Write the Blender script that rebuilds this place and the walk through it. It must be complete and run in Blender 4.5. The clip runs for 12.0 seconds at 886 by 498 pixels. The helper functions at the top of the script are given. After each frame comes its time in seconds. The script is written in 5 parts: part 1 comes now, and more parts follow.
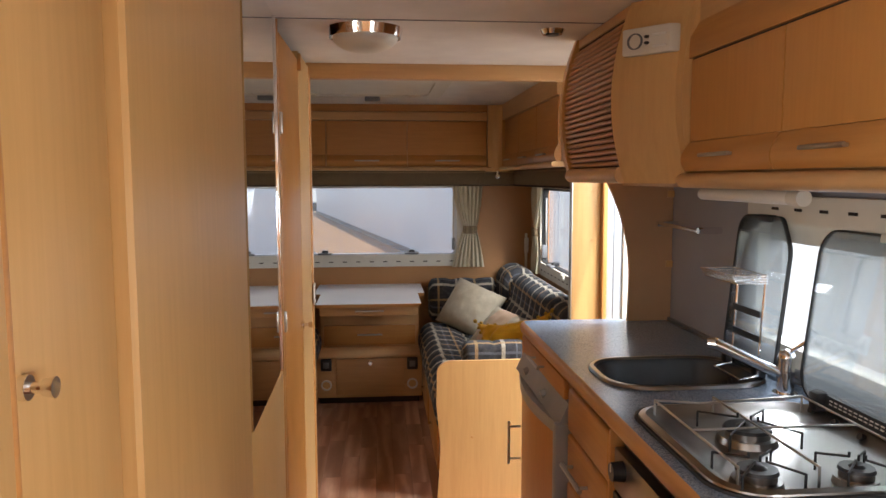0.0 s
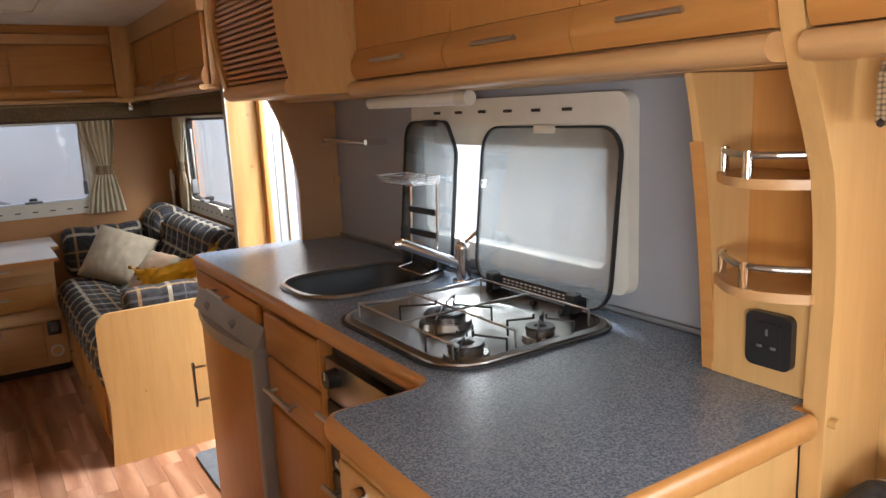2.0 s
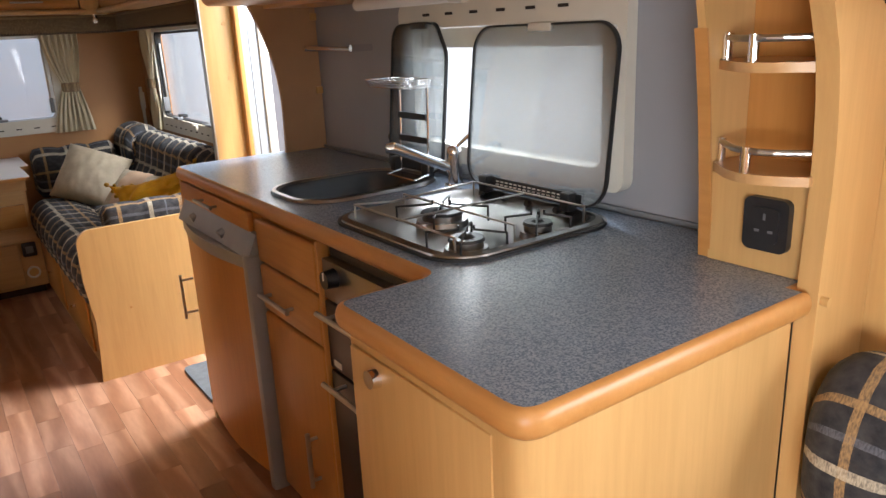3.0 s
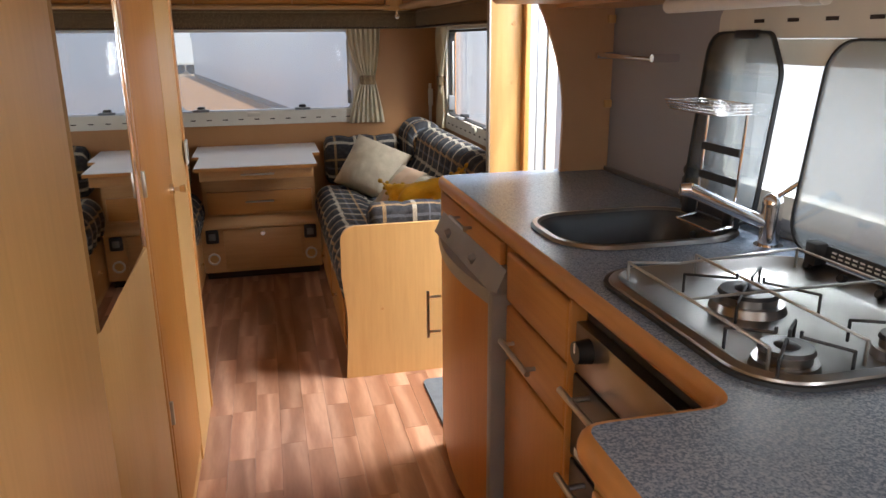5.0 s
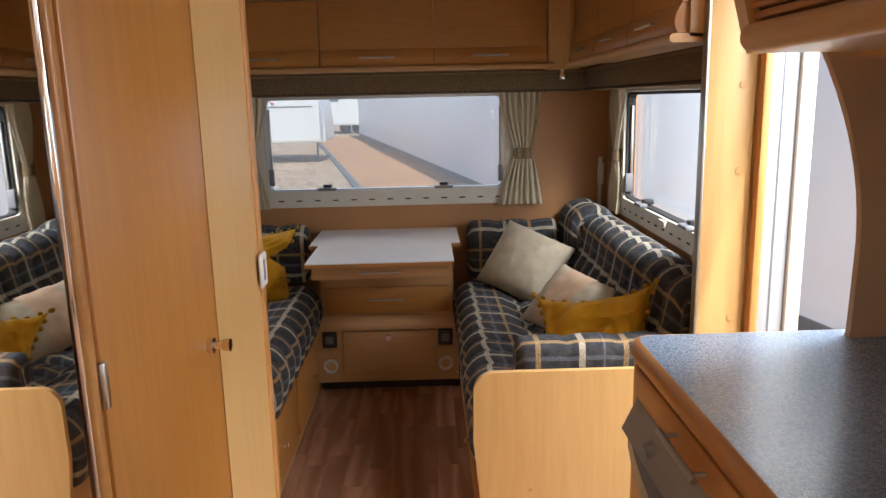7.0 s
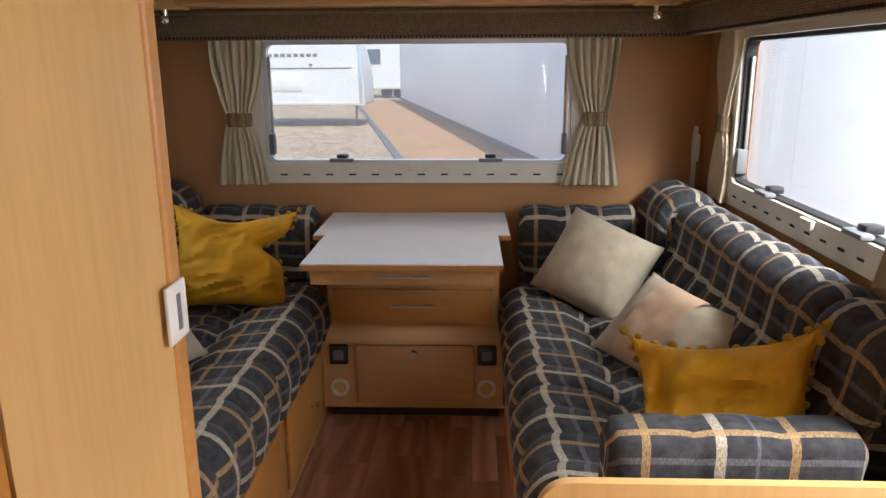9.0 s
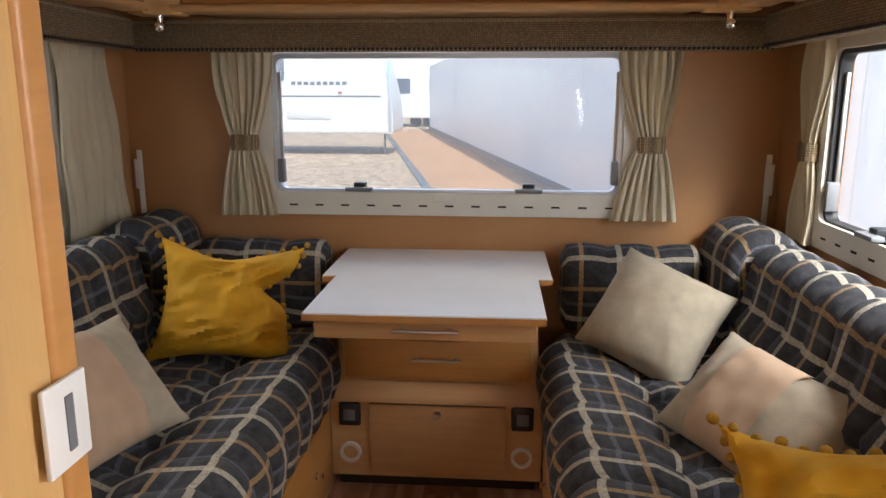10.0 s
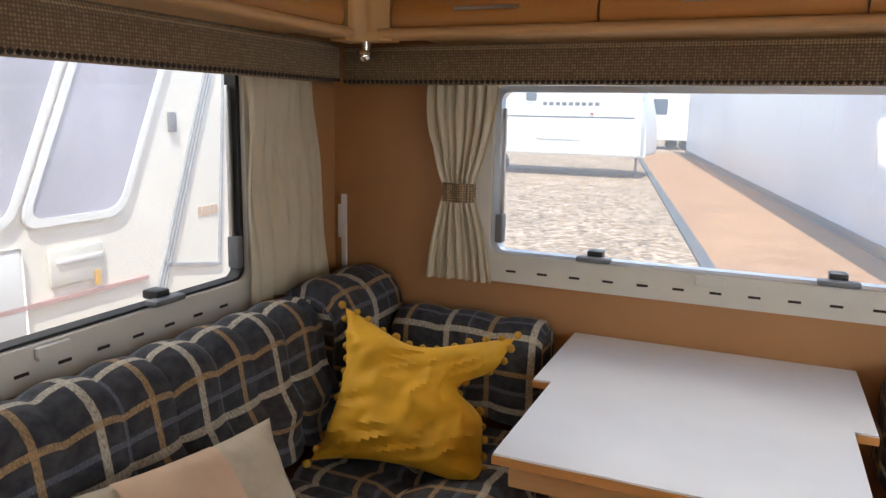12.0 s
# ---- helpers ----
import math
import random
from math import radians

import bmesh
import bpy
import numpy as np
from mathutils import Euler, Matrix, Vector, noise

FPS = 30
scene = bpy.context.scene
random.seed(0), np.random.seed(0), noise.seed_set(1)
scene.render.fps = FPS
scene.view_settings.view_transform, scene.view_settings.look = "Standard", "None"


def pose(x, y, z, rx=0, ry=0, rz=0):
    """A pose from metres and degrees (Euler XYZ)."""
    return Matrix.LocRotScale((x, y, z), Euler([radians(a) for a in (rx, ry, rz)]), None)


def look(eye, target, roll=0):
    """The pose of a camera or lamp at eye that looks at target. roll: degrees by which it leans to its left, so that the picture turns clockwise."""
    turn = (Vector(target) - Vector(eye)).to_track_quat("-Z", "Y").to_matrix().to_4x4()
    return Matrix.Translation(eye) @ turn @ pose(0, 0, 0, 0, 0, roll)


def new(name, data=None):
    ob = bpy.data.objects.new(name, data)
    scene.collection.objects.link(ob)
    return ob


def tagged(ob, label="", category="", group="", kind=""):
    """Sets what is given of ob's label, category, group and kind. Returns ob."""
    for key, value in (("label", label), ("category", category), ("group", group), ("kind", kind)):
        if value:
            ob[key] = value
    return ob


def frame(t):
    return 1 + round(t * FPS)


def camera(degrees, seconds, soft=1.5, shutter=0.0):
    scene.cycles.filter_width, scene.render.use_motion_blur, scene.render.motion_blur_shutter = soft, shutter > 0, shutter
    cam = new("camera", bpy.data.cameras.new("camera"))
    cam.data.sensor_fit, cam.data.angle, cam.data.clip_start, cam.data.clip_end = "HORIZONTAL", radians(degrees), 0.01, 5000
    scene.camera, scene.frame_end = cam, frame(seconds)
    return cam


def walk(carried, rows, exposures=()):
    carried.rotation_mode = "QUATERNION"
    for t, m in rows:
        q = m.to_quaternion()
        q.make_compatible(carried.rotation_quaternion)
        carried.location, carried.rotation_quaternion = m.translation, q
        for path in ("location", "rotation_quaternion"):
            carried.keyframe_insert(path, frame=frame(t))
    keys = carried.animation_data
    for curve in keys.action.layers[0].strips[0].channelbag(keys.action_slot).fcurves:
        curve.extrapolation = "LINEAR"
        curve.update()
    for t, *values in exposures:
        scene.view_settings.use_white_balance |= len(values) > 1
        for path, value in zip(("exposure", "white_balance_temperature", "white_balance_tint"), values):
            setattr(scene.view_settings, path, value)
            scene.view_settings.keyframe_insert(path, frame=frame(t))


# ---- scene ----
cam = camera(62.6, 12.0)
PATH = [
    (0, (0.235, 0.157, 1.393), (0.406, 2.141, 1.201), -0.1),
    (0.5, (0.31, 0.136, 1.407), (0.78, 2.069, 1.2), -0.0),
    (1, (0.319, 0.177, 1.372), (1.079, 2.014, 1.152), -0.5),
    (1.5, (0.235, 0.221, 1.359), (1.181, 1.96, 1.073), -1.8),
    (2, (0.145, 0.234, 1.335), (1.208, 1.884, 0.952), -2.6),
    (2.5, (0.095, 0.24, 1.311), (1.205, 1.829, 0.815), -2.9),
    (2.7, (0.085, 0.243, 1.301), (1.199, 1.815, 0.762), -3.0),
    (4.3, (0.107, 0.351, 1.23), (0.896, 2.063, 0.564), -1.0),
    (4.5, (0.14, 0.394, 1.251), (0.829, 2.157, 0.605), -1.0),
    (5, (0.24, 0.547, 1.291), (0.681, 2.417, 0.735), -0.5),
    (5.5, (0.272, 0.724, 1.309), (0.549, 2.648, 0.837), -1.0),
    (6, (0.28, 0.971, 1.33), (0.457, 2.923, 0.934), -1.0),
    (6.5, (0.307, 1.168, 1.314), (0.411, 3.128, 0.929), -1.2),
    (7, (0.366, 1.398, 1.32), (0.401, 3.357, 0.918), -1.3),
    (7.5, (0.353, 1.628, 1.29), (0.351, 3.582, 0.863), -1.4),
    (9.3, (0.37, 2.265, 1.232), (0.272, 4.202, 0.741), -0.2),
    (9.5, (0.377, 2.331, 1.185), (0.26, 4.276, 0.735), -0.1),
    (10, (0.338, 2.526, 1.212), (0.191, 4.478, 0.801), 0.1),
    (10.5, (0.315, 2.684, 1.264), (0.124, 4.648, 0.939), 0.8),
    (11, (0.34, 2.815, 1.317), (0.05, 4.777, 1.063), 1.2),
    (11.5, (0.316, 2.949, 1.298), (-0.169, 4.873, 1.052), 1.6),
    (12, (0.254, 3.069, 1.277), (-0.528, 4.872, 0.907), 1.1),
]
walk(cam, [(t, look(eye, target, roll)) for t, eye, target, roll in PATH], ((0, 0.66), (7.7, 0.66), (9.5, 0.95), (12, 1.25)))

# ---- light ----
world = bpy.data.worlds.new("sky")
scene.world = world
world.use_nodes = True
sky = world.node_tree.nodes.new("ShaderNodeTexSky")
sky.sky_type, sky.sun_disc = "NISHITA", False
SUN_EL, SUN_AZ = radians(62), radians(152)
sky.sun_elevation, sky.sun_rotation = SUN_EL, SUN_AZ
world.node_tree.nodes["Background"].inputs[1].default_value = 0.15
world.node_tree.links.new(sky.outputs[0], world.node_tree.nodes["Background"].inputs[0])
sun = new("sun", bpy.data.lights.new("sun", "SUN"))
sun.data.energy, sun.data.angle, sun.data.color = 3.1, radians(0.6), (1.0, 0.95, 0.87)
sun_from = Vector((math.sin(SUN_AZ) * math.cos(SUN_EL), math.cos(SUN_AZ) * math.cos(SUN_EL), math.sin(SUN_EL)))
sun.matrix_world = look(sun_from * 20, (0, 0, 0))


def window_light(name, eye, target, w, h, watts, colour=(0.93, 0.96, 1.0)):
    lamp = new(name, bpy.data.lights.new(name, "AREA"))
    lamp.data.shape, lamp.data.size, lamp.data.size_y = "RECTANGLE", w, h
    lamp.data.energy, lamp.data.color = watts, colour
    lamp.matrix_world = look(eye, target)
    return lamp


window_light("light_door", (2.10, 2.85, 1.30), (1.0, 2.85, -0.45), 1.3, 2.0, 40)
window_light("light_door_above", (1.95, 2.75, 2.65), (0.50, 2.70, 0.0), 1.0, 0.9, 120)
window_light("light_side_window", (2.8, 4.0, 2.2), (0.2, 4.0, 0.5), 1.4, 0.8, 13, (1.0, 0.95, 0.88))
window_light("light_other_side_window", (-2.1, 3.95, 2.15), (0.4, 3.95, 0.5), 1.4, 0.6, 9, (1.0, 0.95, 0.88))
window_light("light_front_window", (0.16, 6.7, 2.4), (0.16, 4.0, 0.5), 1.5, 0.8, 11, (1.0, 0.95, 0.88))
window_light("light_kitchen_window", (1.34, 1.62, 1.14), (0.3, 1.62, 1.0), 0.68, 0.30, 0.42)
window_light("light_rear_side", (1.33, -0.45, 1.1), (0.0, -0.3, 0.9), 1.45, 0.46, 18)
# unseen fill lamp, added to brighten the overhead cabinet fronts
window_light("fill_light_rear_left", (-0.945, -0.85, 1.105), (0.6, -0.5, 1.3), 1.1, 0.44, 34)


# ---- materials ----
def material(name):
    m = bpy.data.materials.new(name)
    m.use_nodes = True
    nt = m.node_tree
    return m, nt, nt.nodes["Principled BSDF"]


def node(nt, kind, **inputs):
    n = nt.nodes.new(kind)
    for k, v in inputs.items():
        n.inputs[k.replace("_", " ")].default_value = v
    return n


def ramp(nt, src, stops):
    r = nt.nodes.new("ShaderNodeValToRGB")
    el = r.color_ramp.elements
    while len(el) < len(stops):
        el.new(0.5)
    for e, (p, c) in zip(el, stops):
        e.position, e.color = p, (*c, 1)
    nt.links.new(src, r.inputs[0])
    return r.outputs[0]


def mix(nt, fac, a, b, mode="MIX"):
    n = nt.nodes.new("ShaderNodeMix")
    n.data_type, n.blend_type = "RGBA", mode
    for sock, v in ((n.inputs[0], fac), (n.inputs[6], a), (n.inputs[7], b)):
        if isinstance(v, (int, float)):
            sock.default_value = v
        elif isinstance(v, tuple):
            sock.default_value = (*v, 1)
        else:
            nt.links.new(v, sock)
    return n.outputs[2]


def coords(nt, scale=(1, 1, 1), kind="Object", turn=(0, 0, 0)):
    tc = nt.nodes.new("ShaderNodeTexCoord")
    mp = nt.nodes.new("ShaderNodeMapping")
    mp.inputs["Scale"].default_value = scale
    mp.inputs["Rotation"].default_value = turn
    nt.links.new(tc.outputs[kind], mp.inputs[0])
    return mp.outputs[0]


def noise_tex(nt, vec, scale, detail=4, rough=0.55):
    n = node(nt, "ShaderNodeTexNoise", Scale=scale, Detail=detail, Roughness=rough)
    nt.links.new(vec, n.inputs["Vector"])
    return n.outputs["Fac"]


def bump(nt, bsdf, height, strength=0.2, distance=0.002):
    b = node(nt, "ShaderNodeBump", Strength=strength, Distance=distance)
    nt.links.new(height, b.inputs["Height"])
    nt.links.new(b.outputs[0], bsdf.inputs["Normal"])


def wood(name, light, dark, along="z", rough=0.35, grain=0.5):
    m, nt, b = material(name)
    sc = {"x": (0.06, 1, 1), "y": (1, 0.06, 1), "z": (1, 1, 0.06)}[along]
    v = coords(nt, sc)
    fine = noise_tex(nt, v, 70, 6, 0.65)
    broad = noise_tex(nt, coords(nt, {"x": (0.3, 1, 1), "y": (1, 0.3, 1), "z": (1, 1, 0.3)}[along]), 5, 4)
    c1 = ramp(nt, fine, [(0.3, dark), (0.62, light)])
    c2 = ramp(nt, broad, [(0.3, dark), (0.7, light)])
    col = mix(nt, grain, c2, c1)
    nt.links.new(col, b.inputs["Base Color"])
    r = nt.nodes.new("ShaderNodeMapRange")
    r.inputs[3].default_value, r.inputs[4].default_value = rough - 0.07, rough + 0.1
    nt.links.new(broad, r.inputs[0])
    nt.links.new(r.outputs[0], b.inputs["Roughness"])
    bump(nt, b, fine, 0.06, 0.0006)
    return m


def plain(name, col, rough=0.5, metal=0.0, var=0.08, scale=12, bumpy=0.05, fine=160):
    m, nt, b = material(name)
    v = coords(nt)
    n = noise_tex(nt, v, scale, 5)
    lo = tuple(c * (1 - var) for c in col)
    hi = tuple(min(1, c * (1 + var)) for c in col)
    nt.links.new(ramp(nt, n, [(0.3, lo), (0.7, hi)]), b.inputs["Base Color"])
    b.inputs["Roughness"].default_value, b.inputs["Metallic"].default_value = rough, metal
    if bumpy:
        bump(nt, b, noise_tex(nt, v, fine, 3), bumpy, 0.001)
    return m


BEECH = wood("beech_panel", (0.65, 0.40, 0.16), (0.54, 0.315, 0.115))
WARD = wood("golden_door", (0.53, 0.235, 0.05), (0.42, 0.165, 0.03))
BEECH_H = wood("beech_rail", (0.60, 0.36, 0.16), (0.48, 0.27, 0.11), "y")
BEECH_X = wood("beech_rail_cross", (0.60, 0.36, 0.16), (0.48, 0.27, 0.11), "x")
DOORWOOD = wood("cherry_door", (0.52, 0.24, 0.062), (0.42, 0.178, 0.04))
DOORWOOD_H = wood("cherry_door_level", (0.52, 0.245, 0.065), (0.39, 0.165, 0.04), "y")
DOORWOOD_X = wood("cherry_door_cross", (0.52, 0.245, 0.065), (0.39, 0.165, 0.04), "x")
EDGE = wood("edge_strip", (0.55, 0.27, 0.085), (0.44, 0.20, 0.055), "y")
EDGE_X = wood("edge_strip_cross", (0.55, 0.27, 0.085), (0.44, 0.20, 0.055), "x")
WALLWOOD = plain("wall_lining", (0.42, 0.208, 0.082), 0.55, 0, 0.06, 4, 0.08, 300)
ARCHWOOD = plain("pale_arch_board", (0.50, 0.31, 0.17), 0.5, 0, 0.06, 5, 0.08, 300)
GREYBOARD = plain("grey_wallboard", (0.30, 0.305, 0.33), 0.55, 0, 0.05, 3, 0.05, 250)
CEILING = plain("ceiling_board", (0.74, 0.71, 0.67), 0.6, 0, 0.06, 8, 0.15, 120)
PLASTIC_W = plain("white_plastic", (0.76, 0.75, 0.71), 0.4, 0, 0.03)
PLASTIC_C = plain("cream_plastic", (0.64, 0.61, 0.53), 0.45, 0, 0.04)
PLASTIC_G = plain("grey_plastic", (0.15, 0.155, 0.165), 0.4, 0, 0.06)
FRIDGE_GREY = plain("silver_grey_plastic", (0.30, 0.31, 0.33), 0.38, 0, 0.06)
BLACK = plain("black_plastic", (0.018, 0.018, 0.02), 0.35, 0, 0.2)
RUBBER = plain("black_rubber", (0.015, 0.015, 0.016), 0.6, 0, 0.2)
# shade of gaps, slots and plinths put into colour; also braid and deck
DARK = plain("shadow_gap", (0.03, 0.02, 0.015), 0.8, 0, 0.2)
CHROME = plain("chrome", (0.85, 0.85, 0.86), 0.10, 1, 0.02, 10, 0.0)
STEEL = plain("brushed_steel", (0.30, 0.29, 0.28), 0.28, 1, 0.07, 6, 0.04, 220)
NICKEL = plain("satin_nickel", (0.5, 0.49, 0.47), 0.32, 1, 0.05)
ALU = plain("aluminium", (0.62, 0.68, 0.75), 0.35, 0.6, 0.04)
LAMINATE_W = plain("pale_laminate", (0.80, 0.81, 0.83), 0.28, 0, 0.04, 5, 0.02)
SINKGREY = plain("grey_enamel", (0.045, 0.055, 0.065), 0.35, 0, 0.12, 20)
CURTAIN = plain("cream_curtain", (0.60, 0.53, 0.38), 0.9, 0, 0.06, 9, 0.25, 500)
YELLOW = plain("yellow_velvet", (0.68, 0.36, 0.012), 0.75, 0, 0.16, 9, 0.15, 300)
POMPOM = plain("ochre_wool", (0.42, 0.24, 0.03), 0.95, 0, 0.15, 60, 0.5, 500)
CREAM = plain("cream_knit", (0.45, 0.38, 0.275), 0.95, 0, 0.10, 25, 0.6, 330)
PINKISH = plain("blush_velvet", (0.55, 0.38, 0.25), 0.8, 0, 0.08, 10, 0.15, 300)
VAN_CREAM = plain("cream_enamel", (0.80, 0.75, 0.64), 0.35, 0, 0.05, 2, 0.02)
VAN_WHITE = plain("caravan_enamel", (0.74, 0.74, 0.72), 0.35, 0, 0.05, 2, 0.02)
VAN_GREY = plain("pale_grey_panel", (0.74, 0.77, 0.80), 0.4, 0, 0.05, 0.8, 0.02)
MAT_GREY = plain("grey_mat", (0.10, 0.11, 0.12), 0.9, 0, 0.15, 40, 0.4, 300)


def m_worktop():
    m, nt, b = material("slate_worktop")
    v = coords(nt)
    n = noise_tex(nt, v, 330, 2)
    base = ramp(nt, n, [(0.36, (0.125, 0.175, 0.255)), (0.5, (0.215, 0.28, 0.375)), (0.66, (0.34, 0.41, 0.52))])
    stain = ramp(nt, noise_tex(nt, v, 3, 4), [(0.3, (0.86, 0.86, 0.86)), (0.7, (1, 1, 1))])
    nt.links.new(mix(nt, 1.0, base, stain, "MULTIPLY"), b.inputs["Base Color"])
    b.inputs["Roughness"].default_value = 0.27
    bump(nt, b, n, 0.06, 0.0004)
    return m


def m_floor():
    m, nt, b = material("vinyl_plank")
    info = nt.nodes.new("ShaderNodeObjectInfo")
    tc = nt.nodes.new("ShaderNodeTexCoord")
    add = nt.nodes.new("ShaderNodeVectorMath")
    add.operation = "MULTIPLY_ADD"
    comb = nt.nodes.new("ShaderNodeCombineXYZ")
    nt.links.new(info.outputs["Random"], comb.inputs[0])
    nt.links.new(info.outputs["Random"], comb.inputs[1])
    add.inputs[1].default_value = (1, 0.16, 1)
    sc = nt.nodes.new("ShaderNodeVectorMath")
    sc.operation = "SCALE"
    sc.inputs[3].default_value = 37
    nt.links.new(comb.outputs[0], sc.inputs[0])
    nt.links.new(tc.outputs["Object"], add.inputs[0])
    nt.links.new(sc.outputs[0], add.inputs[2])
    w = nt.nodes.new("ShaderNodeTexWave")
    w.inputs["Scale"].default_value, w.inputs["Distortion"].default_value = 3.2, 14
    w.inputs["Detail"].default_value, w.inputs["Detail Scale"].default_value = 3, 1.2
    nt.links.new(add.outputs[0], w.inputs["Vector"])
    n = noise_tex(nt, add.outputs[0], 90, 5)
    c = ramp(nt, w.outputs["Fac"], [(0.05, (0.37, 0.175, 0.10)), (0.45, (0.43, 0.215, 0.128)), (0.97, (0.55, 0.31, 0.20))])
    c2 = ramp(nt, n, [(0.3, (0.85, 0.83, 0.82)), (0.7, (1, 1, 1))])
    tone = ramp(nt, info.outputs["Random"], [(0, (0.72, 0.68, 0.65)), (1, (1.2, 1.2, 1.2))])
    nt.links.new(mix(nt, 1.0, mix(nt, 1.0, c, c2, "MULTIPLY"), tone, "MULTIPLY"), b.inputs["Base Color"])
    b.inputs["Roughness"].default_value = 0.3
    bump(nt, b, n, 0.1, 0.0008)
    return m


def m_plaid():
    m, nt, b = material("plaid_chenille")
    tc = nt.nodes.new("ShaderNodeTexCoord")
    sep = nt.nodes.new("ShaderNodeSeparateXYZ")
    nt.links.new(tc.outputs["UV"], sep.inputs[0])

    def stripe(src, period, offset, width):
        a = nt.nodes.new("ShaderNodeMath")
        a.operation = "ADD"
        a.inputs[1].default_value = offset
        nt.links.new(src, a.inputs[0])
        w = nt.nodes.new("ShaderNodeMath")
        w.operation = "PINGPONG"
        w.inputs[1].default_value = period / 2
        nt.links.new(a.outputs[0], w.inputs[0])
        c = nt.nodes.new("ShaderNodeMath")
        c.operation = "LESS_THAN"
        c.inputs[1].default_value = width / 2
        nt.links.new(w.outputs[0], c.inputs[0])
        return c.outputs[0]

    weave = noise_tex(nt, coords(nt, (400, 120, 1), "UV"), 1.0, 3)
    blot = noise_tex(nt, coords(nt, (1, 1, 1), "UV"), 40, 4)
    base = ramp(nt, blot, [(0.3, (0.012, 0.013, 0.018)), (0.75, (0.058, 0.057, 0.060))])
    u, v = sep.outputs[0], sep.outputs[1]
    cream, tan, slate = (0.52, 0.46, 0.35), (0.40, 0.25, 0.11), (0.13, 0.14, 0.17)
    fade = ramp(nt, weave, [(0.35, (0.35, 0.35, 0.35)), (0.6, (1, 1, 1))])

    def lay(col, mask, tint, amount):
        k = nt.nodes.new("ShaderNodeMath")
        k.operation = "MULTIPLY"
        nt.links.new(mask, k.inputs[0])
        f = nt.nodes.new("ShaderNodeMath")
        f.operation = "MULTIPLY"
        f.inputs[1].default_value = amount
        nt.links.new(fade, f.inputs[0])
        nt.links.new(f.outputs[0], k.inputs[1])
        return mix(nt, k.outputs[0], col, tint)

    col = lay(base, stripe(v, 0.20, 0.05, 0.012), slate, 0.8)
    col = lay(col, stripe(u, 0.236, 0.0, 0.006), slate, 0.8)
    col = lay(col, stripe(u, 0.236, 0.059, 0.017), cream, 0.95)
    col = lay(col, stripe(u, 0.236, 0.177, 0.014), tan, 0.9)
    col = lay(col, stripe(v, 0.20, 0.0, 0.017), cream, 0.95)
    col = lay(col, stripe(v, 0.20, 0.10, 0.013), tan, 0.9)
    nt.links.new(col, b.inputs["Base Color"])
    b.inputs["Roughness"].default_value = 0.9
    b.inputs["Sheen Weight"].default_value = 0.04
    bump(nt, b, weave, 0.5, 0.002)
    return m


def m_weave():
    m, nt, b = material("woven_pelmet")
    v = coords(nt, (1, 1, 1))
    ck = nt.nodes.new("ShaderNodeTexVoronoi")
    ck.inputs["Scale"].default_value, ck.inputs["Randomness"].default_value = 150, 0.15
    nt.links.new(v, ck.inputs["Vector"])
    nt.links.new(ramp(nt, ck.outputs["Distance"], [(0.25, (0.44, 0.32, 0.18)), (0.6, (0.13, 0.09, 0.05))]), b.inputs["Base Color"])
    b.inputs["Roughness"].default_value = 0.95
    bump(nt, b, ck.outputs["Distance"], 0.6, 0.003)
    return m


def m_glass(name, tint, haze=0.0, mirror=0.04):
    m, nt, b = material(name)
    out = nt.nodes["Material Output"]
    tr = nt.nodes.new("ShaderNodeBsdfTransparent")
    tr.inputs[0].default_value = (*tint, 1)
    gl = nt.nodes.new("ShaderNodeBsdfGlossy")
    gl.inputs["Roughness"].default_value = 0.03
    lw = nt.nodes.new("ShaderNodeLayerWeight")
    lw.inputs[0].default_value = 0.5
    pw = nt.nodes.new("ShaderNodeMath")
    pw.operation = "POWER"
    pw.inputs[1].default_value = 5.0
    nt.links.new(lw.outputs["Facing"], pw.inputs[0])
    fr = nt.nodes.new("ShaderNodeMath")
    fr.operation = "MULTIPLY_ADD"
    fr.inputs[1].default_value, fr.inputs[2].default_value = 1.0 - mirror, mirror
    nt.links.new(pw.outputs[0], fr.inputs[0])
    mx = nt.nodes.new("ShaderNodeMixShader")
    nt.links.new(fr.outputs[0], mx.inputs[0])
    nt.links.new(tr.outputs[0], mx.inputs[1])
    nt.links.new(gl.outputs[0], mx.inputs[2])
    last = mx.outputs[0]
    if haze:
        df = nt.nodes.new("ShaderNodeBsdfTranslucent")
        df.inputs[0].default_value = (0.85, 0.9, 0.95, 1)
        m2 = nt.nodes.new("ShaderNodeMixShader")
        m2.inputs[0].default_value = haze
        nt.links.new(last, m2.inputs[1])
        nt.links.new(df.outputs[0], m2.inputs[2])
        last = m2.outputs[0]
    nt.links.new(last, out.inputs[0])
    return m


def m_mirror():
    m, nt, b = material("mirror_silver")
    b.inputs["Base Color"].default_value = (0.86, 0.88, 0.88, 1)
    b.inputs["Metallic"].default_value, b.inputs["Roughness"].default_value = 1.0, 0.015
    return m


